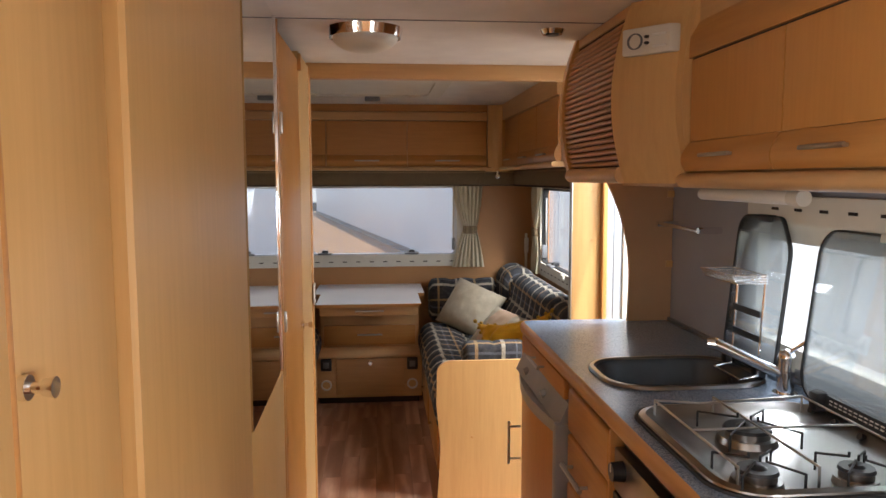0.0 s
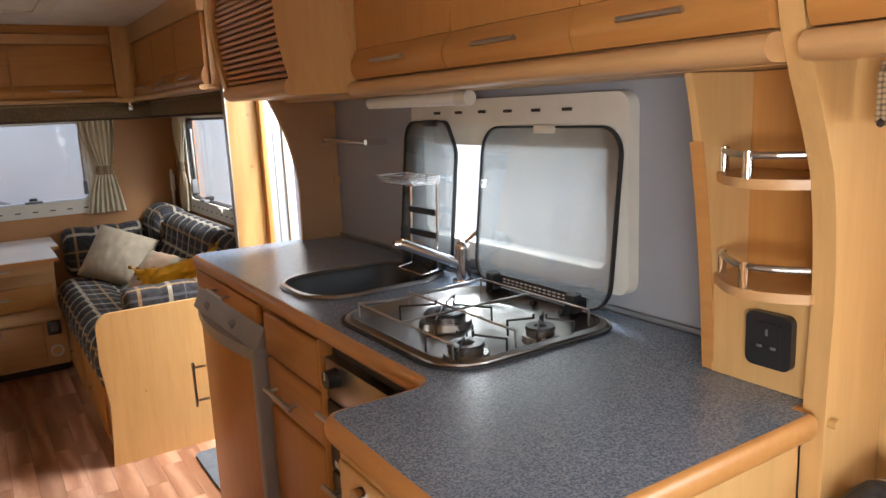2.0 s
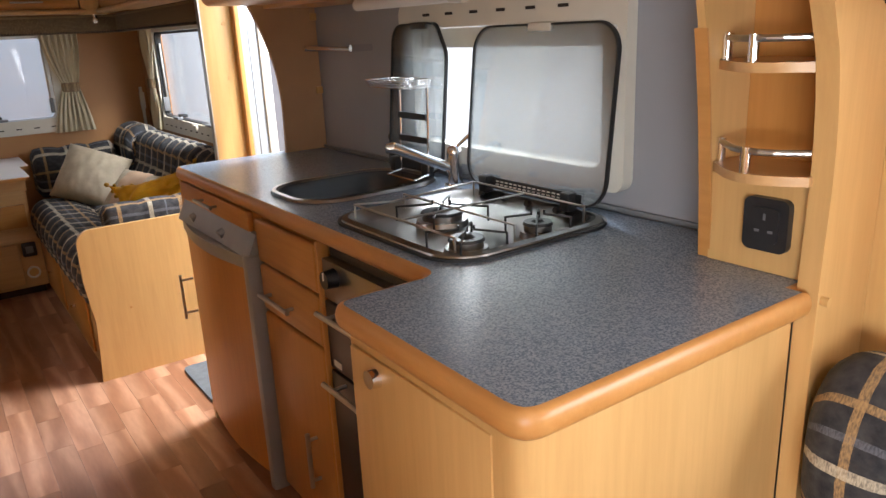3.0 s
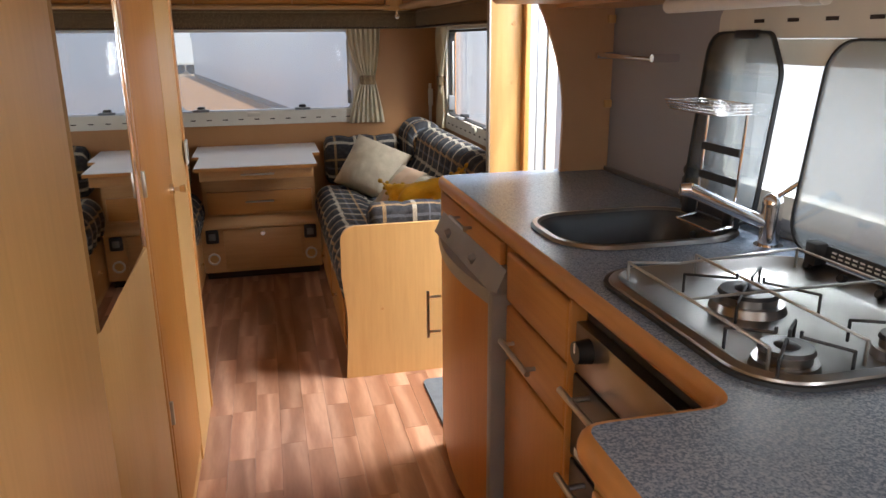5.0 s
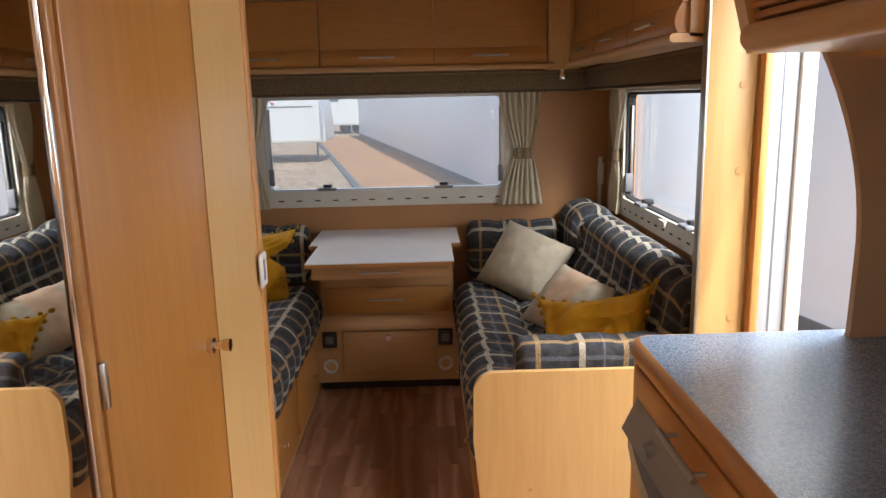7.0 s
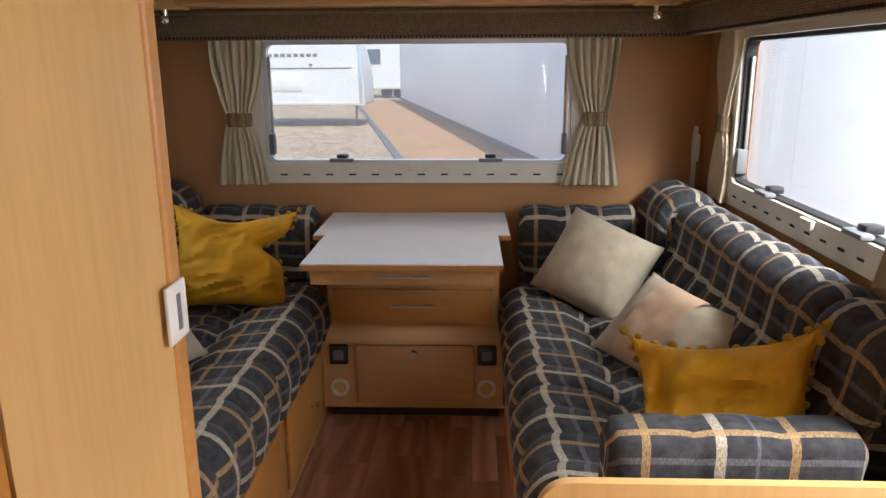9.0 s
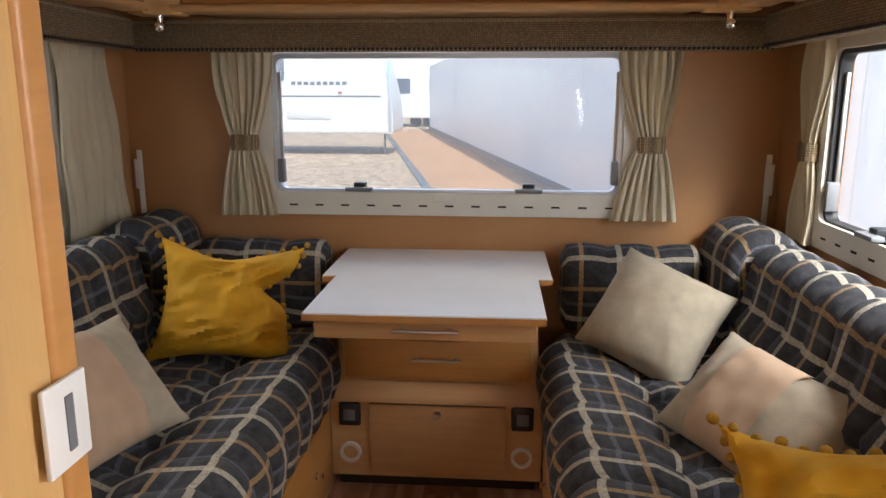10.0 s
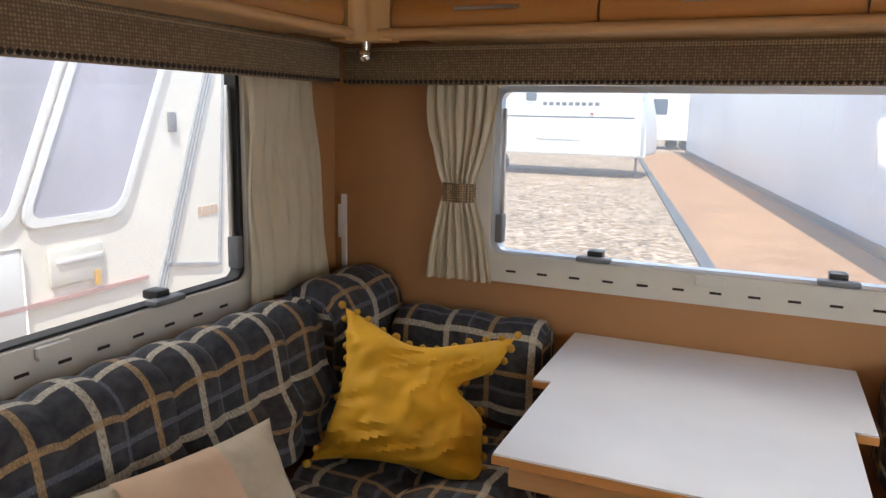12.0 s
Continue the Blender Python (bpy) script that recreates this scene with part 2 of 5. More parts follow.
def m_ground(name, cols, scale, rough=0.9):
    m, nt, b = material(name)
    v = coords(nt)
    vo = nt.nodes.new("ShaderNodeTexVoronoi")
    vo.inputs["Scale"].default_value = scale
    nt.links.new(v, vo.inputs["Vector"])
    sep = nt.nodes.new("ShaderNodeSeparateColor")
    nt.links.new(vo.outputs["Color"], sep.inputs[0])
    c = ramp(nt, sep.outputs[0], [(0.0, cols[0]), (0.5, cols[1]), (1.0, cols[2])])
    st = ramp(nt, noise_tex(nt, v, 1.3, 5), [(0.3, (0.75, 0.74, 0.72)), (0.7, (1, 1, 1))])
    nt.links.new(mix(nt, 1.0, c, st, "MULTIPLY"), b.inputs["Base Color"])
    b.inputs["Roughness"].default_value = rough
    bump(nt, b, vo.outputs["Distance"], 0.6, 0.02)
    return m


WORKTOP, FLOORING, PLAID, WEAVE, MIRROR = m_worktop(), m_floor(), m_plaid(), m_weave(), m_mirror()
PANE = m_glass("acrylic_pane", (0.93, 0.96, 0.98), 0.10)
LIDGLASS = m_glass("smoked_lid_glass", (0.55, 0.56, 0.545), 0.15, 0.16)
VAN_PANE = plain("dark_caravan_glass", (0.10, 0.13, 0.17), 0.06, 0, 0.2, 2, 0)
VAN_PALE = plain("curtained_caravan_glass", (0.40, 0.38, 0.44), 0.07, 0, 0.25, 1.6, 0)
GRAVEL = m_ground("gravel", ((0.17, 0.11, 0.065), (0.36, 0.26, 0.165), (0.60, 0.47, 0.34)), 14)
PATH_STONE = m_ground("rusty_concrete", ((0.38, 0.20, 0.095), (0.45, 0.25, 0.125), (0.50, 0.30, 0.165)), 60)

# ---- building helpers ----
CX = 0.165


def box(bm, x0, x1, y0, y1, z0, z1, bev=0.0, seg=2):
    made = bmesh.ops.create_cube(bm, size=1.0, matrix=Matrix.LocRotScale(
        ((x0 + x1) / 2, (y0 + y1) / 2, (z0 + z1) / 2), None, (abs(x1 - x0), abs(y1 - y0), abs(z1 - z0))))
    if bev:
        edges = {e for v in made["verts"] for e in v.link_edges}
        bmesh.ops.bevel(bm, geom=list(edges), offset=bev, segments=seg, affect="EDGES", profile=0.5)
    return bm


def cyl(bm, a, b, r, seg=16, r2=None):
    a, b = Vector(a), Vector(b)
    d = b - a
    m = Matrix.Translation((a + b) / 2) @ d.to_track_quat("Z", "Y").to_matrix().to_4x4()
    bmesh.ops.create_cone(bm, cap_ends=True, segments=seg, radius1=r, radius2=r if r2 is None else r2, depth=d.length, matrix=m)
    return bm


def tube(bm, pts, r, seg=8):
    for a, b in zip(pts, pts[1:]):
        cyl(bm, a, b, r, seg)
    for p in pts[1:-1]:
        bmesh.ops.create_uvsphere(bm, u_segments=seg, v_segments=6, radius=r, matrix=Matrix.Translation(p))
    return bm


def ball(bm, p, r, seg=12):
    bmesh.ops.create_uvsphere(bm, u_segments=seg, v_segments=seg // 2 + 2, radius=r, matrix=Matrix.Translation(p))
    return bm


def prism(bm, pts, axis, a, b):
    """A flat outline pushed from a to b along an axis; the outline is in the two other axes, in order."""
    def at(p, w):
        return {"x": (w, p[0], p[1]), "y": (p[0], w, p[1]), "z": (p[0], p[1], w)}[axis]
    va = [bm.verts.new(at(p, a)) for p in pts]
    vb = [bm.verts.new(at(p, b)) for p in pts]
    n = len(pts)
    bm.faces.new(va)
    bm.faces.new(vb[::-1])
    for i in range(n):
        bm.faces.new((va[i], vb[i], vb[(i + 1) % n], va[(i + 1) % n]))
    bmesh.ops.recalc_face_normals(bm, faces=bm.faces)
    return bm


def rounded(x0, x1, y0, y1, r, seg=6):
    """Outline of a rectangle with round corners."""
    out = []
    for cx, cy, a0 in ((x1 - r, y1 - r, 0), (x0 + r, y1 - r, 90), (x0 + r, y0 + r, 180), (x1 - r, y0 + r, 270)):
        for k in range(seg + 1):
            a = radians(a0 + 90 * k / seg)
            out.append((cx + r * math.cos(a), cy + r * math.sin(a)))
    return out


def ring(bm, outer, inner, axis, a, b):
    """A frame between two outlines of the same number of points."""
    def at(p, w):
        return {"x": (w, p[0], p[1]), "y": (p[0], w, p[1]), "z": (p[0], p[1], w)}[axis]
    rows = [[bm.verts.new(at(p, w)) for p in line] for line, w in ((outer, a), (outer, b), (inner, b), (inner, a))]
    n = len(outer)
    for k in range(4):
        r0, r1 = rows[k], rows[(k + 1) % 4]
        for i in range(n):
            j = (i + 1) % n
            bm.faces.new((r0[i], r0[j], r1[j], r1[i]))
    bmesh.ops.recalc_face_normals(bm, faces=bm.faces)
    return bm


def link(name, bm, mat, smooth=True, origin=(0, 0, 0), angle=35):
    bmesh.ops.translate(bm, verts=bm.verts, vec=-Vector(origin))
    if smooth:
        for f in bm.faces:
            f.smooth = True
        for e in bm.edges:
            if len(e.link_faces) == 2 and e.calc_face_angle(0) > radians(angle):
                e.smooth = False
    me = bpy.data.meshes.new(name)
    bm.to_mesh(me)
    bm.free()
    me.materials.append(mat)
    ob = new(name, me)
    ob.location = origin
    return ob


def structure(name, bm, mat, label, category):
    return tagged(link(name, bm, mat), label, category, kind="structure")


def thing(name, label, category, base, group=""):
    ob = new(name)
    ob.empty_display_size = 0.05
    ob.location = base
    return tagged(ob, label, category, group)


def world_base(ob):
    p = Vector((0, 0, 0))
    while ob:
        p += Vector(ob.location)
        ob = ob.parent
    return p


def part(name, bm, mat, parent, label=""):
    """Links a bmesh, given in the world's metres, as one mesh under a thing or a part."""
    base = world_base(parent)
    ob = link(name, bm, mat, origin=base)
    ob.location = (0, 0, 0)
    ob.parent = parent
    return tagged(ob, label)


def B(*a, **k):
    return box(bmesh.new(), *a, **k)


def bar_handle(parent, p0, p1, out, r=0.006):
    """A straight bar handle between two points, standing out from its front."""
    p0, p1, out = Vector(p0), Vector(p1), Vector(out)
    bm = cyl(bmesh.new(), p0 + out, p1 + out, r, 12)
    d = (p1 - p0).normalized() * ((p1 - p0).length * 0.12)
    for p in (p0 + d, p1 - d):
        cyl(bm, p, p + out, r * 0.8, 8)
    return part("handle", bm, NICKEL, parent, "satin metal bar handle")


def knob(parent, p, out, r=0.013):
    p, out = Vector(p), Vector(out)
    bm = cyl(bmesh.new(), p, p + out * 0.25, r * 1.2, 16)
    cyl(bm, p, p + out * 0.7, r * 0.55, 12)
    cyl(bm, p + out * 0.65, p + out, r * 0.8, 16, r)
    return part("knob", bm, CHROME, parent, "chrome push knob")

X0, X1, Y0, Y1, ZC = -0.92, 1.24, -1.7, 4.95, 1.845
PW = -0.04  # face of the washroom and wardrobe side


# ---- shell ----
def wall_x(x0, x1, y0, y1, z0, z1, holes):
    """A wall along y with rectangular openings (y0, y1, z0, z1), in y order."""
    bm = bmesh.new()
    y = y0
    for a, b, c, d in holes:
        box(bm, x0, x1, y, a, z0, z1)
        if c > z0:
            box(bm, x0, x1, a, b, z0, c)
        if d < z1:
            box(bm, x0, x1, a, b, d, z1)
        y = b
    box(bm, x0, x1, y, y1, z0, z1)
    return bm


structure("wall_right", wall_x(X1, X1 + 0.04, 2.6, Y1, -0.05, 1.95, [(2.62, 3.2, -0.01, 1.78), (3.42, 4.60, 0.87, 1.34)]),
          WALLWOOD, "tan lining board of the caravan side wall", "wall")
structure("wall_kitchen", wall_x(X1, X1 + 0.04, 0.765, 2.6, -0.05, 1.95, [(1.27, 1.965, 0.985, 1.30)]),
          GREYBOARD, "grey lining board behind the kitchen worktop", "wall")
structure("wall_right_rear", wall_x(X1, X1 + 0.04, Y0, 0.765, -0.05, 1.95, [(-1.2, 0.3, 0.87, 1.34)]),
          BEECH, "beech lining of the rear side wall", "wall")
# the first hole is added to seat the rear left fill lamp
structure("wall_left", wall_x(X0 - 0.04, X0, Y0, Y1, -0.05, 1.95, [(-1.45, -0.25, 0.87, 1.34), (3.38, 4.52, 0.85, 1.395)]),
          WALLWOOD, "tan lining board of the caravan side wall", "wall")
bm = bmesh.new()
for a in ((X0, -0.42, 0, 1.95), (0.745, X1, 0, 1.95), (-0.42, 0.745, 0, 0.885), (-0.42, 0.745, 1.355, 1.95)):
    box(bm, a[0], a[1], Y1, Y1 + 0.04, a[2] - (0.05 if a[2] == 0 else 0), a[3])
structure("wall_front", bm, WALLWOOD, "tan lining board of the caravan front wall", "wall")
bm = bmesh.new()
for a in ((X0, -0.63, -0.05, 1.95), (0.97, X1, -0.05, 1.95), (-0.63, 0.97, -0.05, 0.85), (-0.63, 0.97, 1.55, 1.95)):
    box(bm, a[0], a[1], Y0 - 0.04, Y0, a[2], a[3])
structure("wall_rear", bm, WALLWOOD, "tan lining board of the caravan rear wall", "wall")
structure("floor", B(X0, X1 + 0.04, Y0, Y1, -0.08, -0.004), DARK, "dark floor deck under the plank flooring", "floor")
bm = bmesh.new()
hx0, hx1, hy0, hy1 = -0.12, 0.50, 3.46, 4.06
for a in ((X0, hx0, 2.293, Y1), (hx1, X1, 2.293, Y1), (hx0, hx1, 2.293, hy0), (hx0, hx1, hy1, Y1), (X0, X1, Y0, 2.289)):
    box(bm, a[0], a[1], a[2], a[3], ZC, ZC + 0.05)
structure("ceiling", bm, CEILING, "off-white speckled caravan ceiling boards", "ceiling")
structure("trim_ceiling_joint", B(X0, X1, 2.288, 2.294, ZC - 0.002, ZC + 0.01), PLASTIC_G, "thin dark joint between ceiling boards", "trim")
structure("trim_beam", B(PW - 0.05, X1, 3.09, 3.14, 1.785, ZC + 0.001, 0.006), BEECH_X, "beech cross beam under the ceiling", "trim")

# roof hatch
hatch = thing("roof_hatch", "cream plastic roof hatch with a dark catch", "roof hatch", (0.19, 3.76, ZC))
o, i = rounded(-0.17, 0.56, 3.40, 4.12, 0.06), rounded(-0.11, 0.49, 3.47, 4.05, 0.05)
part("frame", ring(bmesh.new(), o, i, "z", ZC - 0.022, ZC + 0.139), PLASTIC_C, hatch)
part("catch", B(0.16, 0.24, 4.05, 4.09, ZC - 0.045, ZC - 0.02, 0.006), PLASTIC_G, hatch, "grey catch")
part("dome", prism(bmesh.new(), rounded(-0.13, 0.51, 3.45, 4.07, 0.05), "z", ZC + 0.14, ZC + 0.15), PLASTIC_W, hatch, "opal acrylic dome")
part("blind", B(-0.112, 0.492, 3.468, 4.052, ZC - 0.012, ZC - 0.008), PLASTIC_C, hatch, "closed cream blind")

# ceiling lamp and spot
lamp = thing("ceiling_lamp", "round chrome ceiling lamp with an opal dish", "ceiling lamp", (0.195, 2.43, ZC))
bm = bmesh.new()
cyl(bm, (0.195, 2.43, ZC), (0.195, 2.43, ZC - 0.028), 0.115, 40, 0.108)
part("ring", bm, CHROME, lamp, "chrome ring")
bm = bmesh.new()
bmesh.ops.create_uvsphere(bm, u_segments=32, v_segments=12, radius=1, matrix=Matrix.LocRotScale((0.195, 2.43, ZC - 0.026), None, (0.1, 0.1, 0.045)))
part("diffuser", bm, PLASTIC_C, lamp, "opal glass dish")
spot = thing("spot_lamp", "small round chrome spot lamp in the ceiling", "spot lamp", (0.765, 2.40, ZC))
bm = cyl(bmesh.new(), (0.765, 2.40, ZC), (0.765, 2.40, ZC - 0.014), 0.038, 28, 0.03)
part("ring", bm, CHROME, spot)
part("lens", cyl(bmesh.new(), (0.765, 2.40, ZC - 0.01), (0.765, 2.40, ZC - 0.017), 0.02, 20), PLASTIC_G, spot)

# ---- washroom, mirror and wardrobe side ----
structure("wall_washroom_front", B(X0, PW - 0.01, 0.30, 0.34, 0, ZC), BEECH, "beech washroom partition", "wall")
structure("wall_washroom_near", B(PW - 0.03, PW, 0.34, 0.715, 0, ZC, 0.004), BEECH, "beech washroom side wall", "wall")
door = thing("door_1", "beech washroom door with a chrome knob, shut", "door", (PW, 0.85, 0))
tagged(door, kind="structure")
part("leaf", B(PW - 0.045, PW - 0.02, 0.728, 0.99, 0.02, 1.82, 0.004), BEECH, door)
knob(door, (PW - 0.02, 0.768, 1.223), (0.028, 0, 0), 0.009)
part("edge_strip", B(PW - 0.035, PW - 0.002, 0.716, 0.727, 0.02, 1.82, 0.003), EDGE, door)
bm = prism(bmesh.new(), [(PW - 0.04, 0.993), (PW - 0.006, 0.993), (PW, 0.999)] +
           [(PW - 0.02 + 0.02 * math.cos(radians(a)), 1.68 + 0.02 * math.sin(radians(a))) for a in range(0, 91, 15)] + [(PW - 0.04, 1.70)], "z", 0, ZC)
structure("wall_washroom_side", bm, BEECH, "pale beech wall panel with a rounded edge", "wall")
structure("wall_under_mirror", B(PW - 0.03, PW - 0.004, 1.701, 2.22, 0, 0.85, 0.002), BEECH, "pale beech panel under the mirror", "wall")
mir = thing("wall_mirror", "tall frameless mirror on the beech wall", "mirror", (PW, 1.96, 0.852))
part("glass", prism(bmesh.new(), [(PW - 0.0055, 1.702), (PW + 0.0005, 1.702), (PW - 0.0075, 2.212), (PW - 0.0135, 2.212)], "z", 0.853, 1.835), MIRROR, mir)
part("backing", B(PW - 0.03, PW - 0.014, 1.702, 2.212, 0.853, 1.835), PLASTIC_G, mir)
part("edge", B(PW - 0.016, PW - 0.003, 2.2125, 2.219, 0.853, 1.835, 0.001), CHROME, mir, "bright bevelled edge")

ward = thing("wardrobe", "tall beech wardrobe with an orange-brown door", "wardrobe", (-0.45, 2.68, 0))
part("side_panel", B(X0, PW - 0.01, 2.221, 2.238, 0, 1.825), BEECH, ward)
part("post", prism(bmesh.new(), rounded(PW - 0.03, PW - 0.001, 2.222, 2.25, 0.010), "z", 0, 1.828), EDGE, ward)
wd = part("door", B(PW - 0.022, PW, 2.252, 2.728, 0.06, 1.80, 0.005), WARD, ward, "orange-brown veneered door")
knob(wd, (PW, 2.665, 0.893), (0.04, 0, 0), 0.012)
for z in (0.42, 0.985, 1.55):
    part("hinge", B(PW - 0.003, PW + 0.006, 2.244, 2.256, z - 0.03, z + 0.03, 0.002), NICKEL, wd)
part("plinth", B(PW - 0.03, PW - 0.006, 2.252, 2.73, 0, 0.058), BEECH, ward)
st = part("stile", prism(bmesh.new(), [(PW - 0.03, 2.731), (PW, 2.731)] +
          [(PW - 0.022 + 0.022 * math.cos(radians(a)), 3.095 + 0.022 * math.sin(radians(a))) for a in range(0, 91, 15)] + [(PW - 0.03, 3.117)], "z", 0, 1.828), BEECH, ward)
part("corner_trim", prism(bmesh.new(), rounded(PW - 0.012, PW + 0.006, 3.085, 3.122, 0.008), "z", 0, 1.828), EDGE, ward, "rounded orange edge strip")
part("back_panel", B(X0, PW - 0.03, 3.10, 3.117, 0, ZC), BEECH, ward)
part("top_catch", B(PW, PW + 0.012, 2.70, 2.72, 1.76, 1.815), EDGE, ward)
plate = thing("strike_plate", "white plastic catch plate on the wardrobe edge", "catch plate", (PW + 0.006, 3.09, 0.94))
part("plate", B(PW + 0.0065, PW + 0.012, 3.055, 3.117, 0.895, 0.975, 0.002), PLASTIC_W, plate)
part("slot", B(PW + 0.0122, PW + 0.0135, 3.082, 3.093, 0.91, 0.96), PLASTIC_G, plate, "dark slot")


# ---- windows ----
def window(n, axis, w, lo, hi, z0, z1, rail_z, label, sign):
    """An acrylic caravan window; axis is the wall's normal, sign the way into the room."""
    ob = thing("window_%d" % n, label, "window", (w, (lo + hi) / 2, z0) if axis == "x" else ((lo + hi) / 2, w, z0))
    tagged(ob, kind="structure")

    def P(bm_pts, a, b):
        a, b = w + sign * a, w + sign * b
        return prism(bmesh.new(), bm_pts, axis, min(a, b), max(a, b))

    def bx(a0, a1, u0, u1, v0, v1, bev=0.0):
        a0, a1 = sorted((w + sign * a0, w + sign * a1))
        return B(a0, a1, u0, u1, v0, v1, bev=bev) if axis == "x" else B(u0, u1, a0, a1, v0, v1, bev=bev)
    o, i = rounded(lo - 0.045, hi + 0.045, rail_z, z1 + 0.045, 0.03), rounded(lo, hi, z0, z1, 0.03)
    a, b = sorted((w + sign * 0.001, w + sign * 0.016))
    part("window_frame", ring(bmesh.new(), o, i, axis, a, b), PLASTIC_C, ob)
    seal_w = 0.013 if axis == "x" else 0.018
    o, i = rounded(lo + 0.001, hi - 0.001, z0 + 0.001, z1 - 0.001, 0.03), rounded(lo + seal_w, hi - seal_w, z0 + seal_w * 0.5, z1 - seal_w, 0.025)
    a, b = sorted((w - sign * 0.03, w + sign * 0.004))
    part("seal", ring(bmesh.new(), o, i, axis, a, b), RUBBER if axis == "x" else ALU, ob, "window seal")
    pane = part("pane", P(rounded(lo - 0.03, hi + 0.03, z0 - 0.02, z1 + 0.02, 0.03), -0.055, -0.047), PANE, ob, "slightly hazy acrylic pane")
    pane.visible_shadow = False
    n_slot = int((hi - lo) / 0.088)
    for k in range(n_slot):
        u = lo + 0.05 + k * 0.088
        part("slot", bx(0.0165, 0.018, u, u + 0.028, rail_z + 0.03, rail_z + 0.036), DARK, ob)
    mids = (0.25, 0.74) if axis == "y" else (0.3, 0.75)
    for f in mids:
        u = lo + (hi - lo) * f
        part("latch", bx(0.002, 0.035, u - 0.045, u + 0.045, z0 + 0.004, z0 + 0.018, 0.005), PLASTIC_G, ob, "grey window latch")
        part("latch_base", bx(-0.03, 0.012, u - 0.02, u + 0.02, z0 + 0.012, z0 + 0.032, 0.004), BLACK, ob)
    u = (lo + hi) / 2
    part("blind_catch", bx(0.017, 0.03, u - 0.035, u + 0.035, z0 - 0.028, z0 - 0.004, 0.004), PLASTIC_C, ob)
    for u in (lo + 0.022, hi - 0.022):
        part("stay", bx(-0.02, -0.008, u - 0.006, u + 0.006, z0 + 0.03, z1 - 0.06, 0.003), NICKEL, ob, "metal window stay")
        part("stay_knob", bx(-0.022, 0.012, u - 0.011, u + 0.011, z0 + 0.03, z0 + 0.11, 0.005), PLASTIC_G, ob)
    return ob


window(1, "y", Y1, -0.415, 0.74, 0.895, 1.35, 0.818, "wide front window with a cream slotted sill rail", -1)
window(2, "x", X1, 3.425, 4.595, 0.875, 1.335, 0.80, "side window with black seal and cream slotted rail", -1)
window(3, "x", X0, 3.385, 4.515, 0.855, 1.39, 0.775, "side window with black seal and cream slotted rail", 1)
# added window, out of view, around the rear left fill lamp
window(5, "x", X0, -1.445, -0.255, 0.875, 1.335, 0.80, "added unseen rear window for the left fill lamp", 1)

# kitchen window, with its blind cassette
kw = thing("window_4", "kitchen window in a rounded cream plastic frame", "window", (X1, 1.62, 0.95))
tagged(kw, kind="structure")
part("window_frame", ring(bmesh.new(), rounded(1.215, 2.02, 0.945, 1.35, 0.03), rounded(1.275, 1.96, 0.99, 1.285, 0.03), "x", X1 - 0.03, X1 - 0.001), PLASTIC_C, kw)
pane = part("pane", prism(bmesh.new(), rounded(1.26, 1.975, 0.975, 1.31, 0.03), "x", X1 + 0.045, X1 + 0.052), PANE, kw)
pane.visible_shadow = False
for k in range(6):
    y = 1.37 + k * 0.1
    part("slot", B(X1 - 0.0315, X1 - 0.03, y, y + 0.03, 1.315, 1.322), DARK, kw)
for y in (1.245, 1.99):
    part("screw_cap", cyl(bmesh.new(), (X1 - 0.03, y, 1.27), (X1 - 0.034, y, 1.27), 0.007, 12), PLASTIC_W, kw)
part("blind", B(X1 + 0.002, X1 + 0.006, 1.276, 1.959, 1.235, 1.284), PLASTIC_C, kw, "rolled-up pale blind edge")

# entrance doorway
dw = thing("door_2", "open entrance doorway lined with wood and aluminium", "doorway", (X1, 2.9, 0))
tagged(dw, kind="structure")
part("wood_jamb", B(1.175, 1.195, 3.165, 3.198, 0, 1.79, 0.003), EDGE, dw)
for y0, y1 in ((3.172, 3.199), (2.621, 2.645)):
    part("aluminium_jamb", B(1.196, 1.262, y0, y1, 0, 1.775, 0.004), ALU, dw, "pale aluminium jamb")
    part("jamb_groove", B(1.222, 1.227, y0 - 0.001, y1 + 0.001, 0, 1.775), PLASTIC_G, dw)
    part("outer_trim", B(1.263, 1.30, y0 - 0.012, y1 + 0.01, 0, 1.78, 0.004), PLASTIC_C, dw)
part("head", B(1.196, 1.30, 2.646, 3.171, 1.74, 1.778, 0.004), ALU, dw)
part("threshold", B(1.20, 1.30, 2.646, 3.171, -0.003, 0.018, 0.004), ALU, dw)
post = thing("doorway_partition", "pale beech partition beside the doorway", "partition", (1.11, 3.21, 0))
part("panel", B(1.052, 1.172, 3.20, 3.222, 0, ZC, 0.003), BEECH, post)
part("edge", B(1.044, 1.0515, 3.196, 3.226, 0, ZC, 0.002), NICKEL, post, "dark metal edge strip")
for z in (0.75, 1.13, 1.34):
    part("screw_cap", cyl(bmesh.new(), (1.14, 3.20, z), (1.14, 3.197, z), 0.009, 16), BEECH, post)
structure("wall_partition_back", B(1.1725, X1, 3.2, 3.222, 0, ZC), BEECH, "beech lining beside the doorway", "wall")
mat_ = thing("door_mat", "dark grey mat in the entrance well", "mat", (1.0, 2.9, 0))
part("pad", prism(bmesh.new(), rounded(0.752, 1.19, 2.72, 3.09, 0.03), "z", 0.0, 0.012), MAT_GREY, mat_)

# ---- lounge overhead cabinets ----
ZB = 1.445


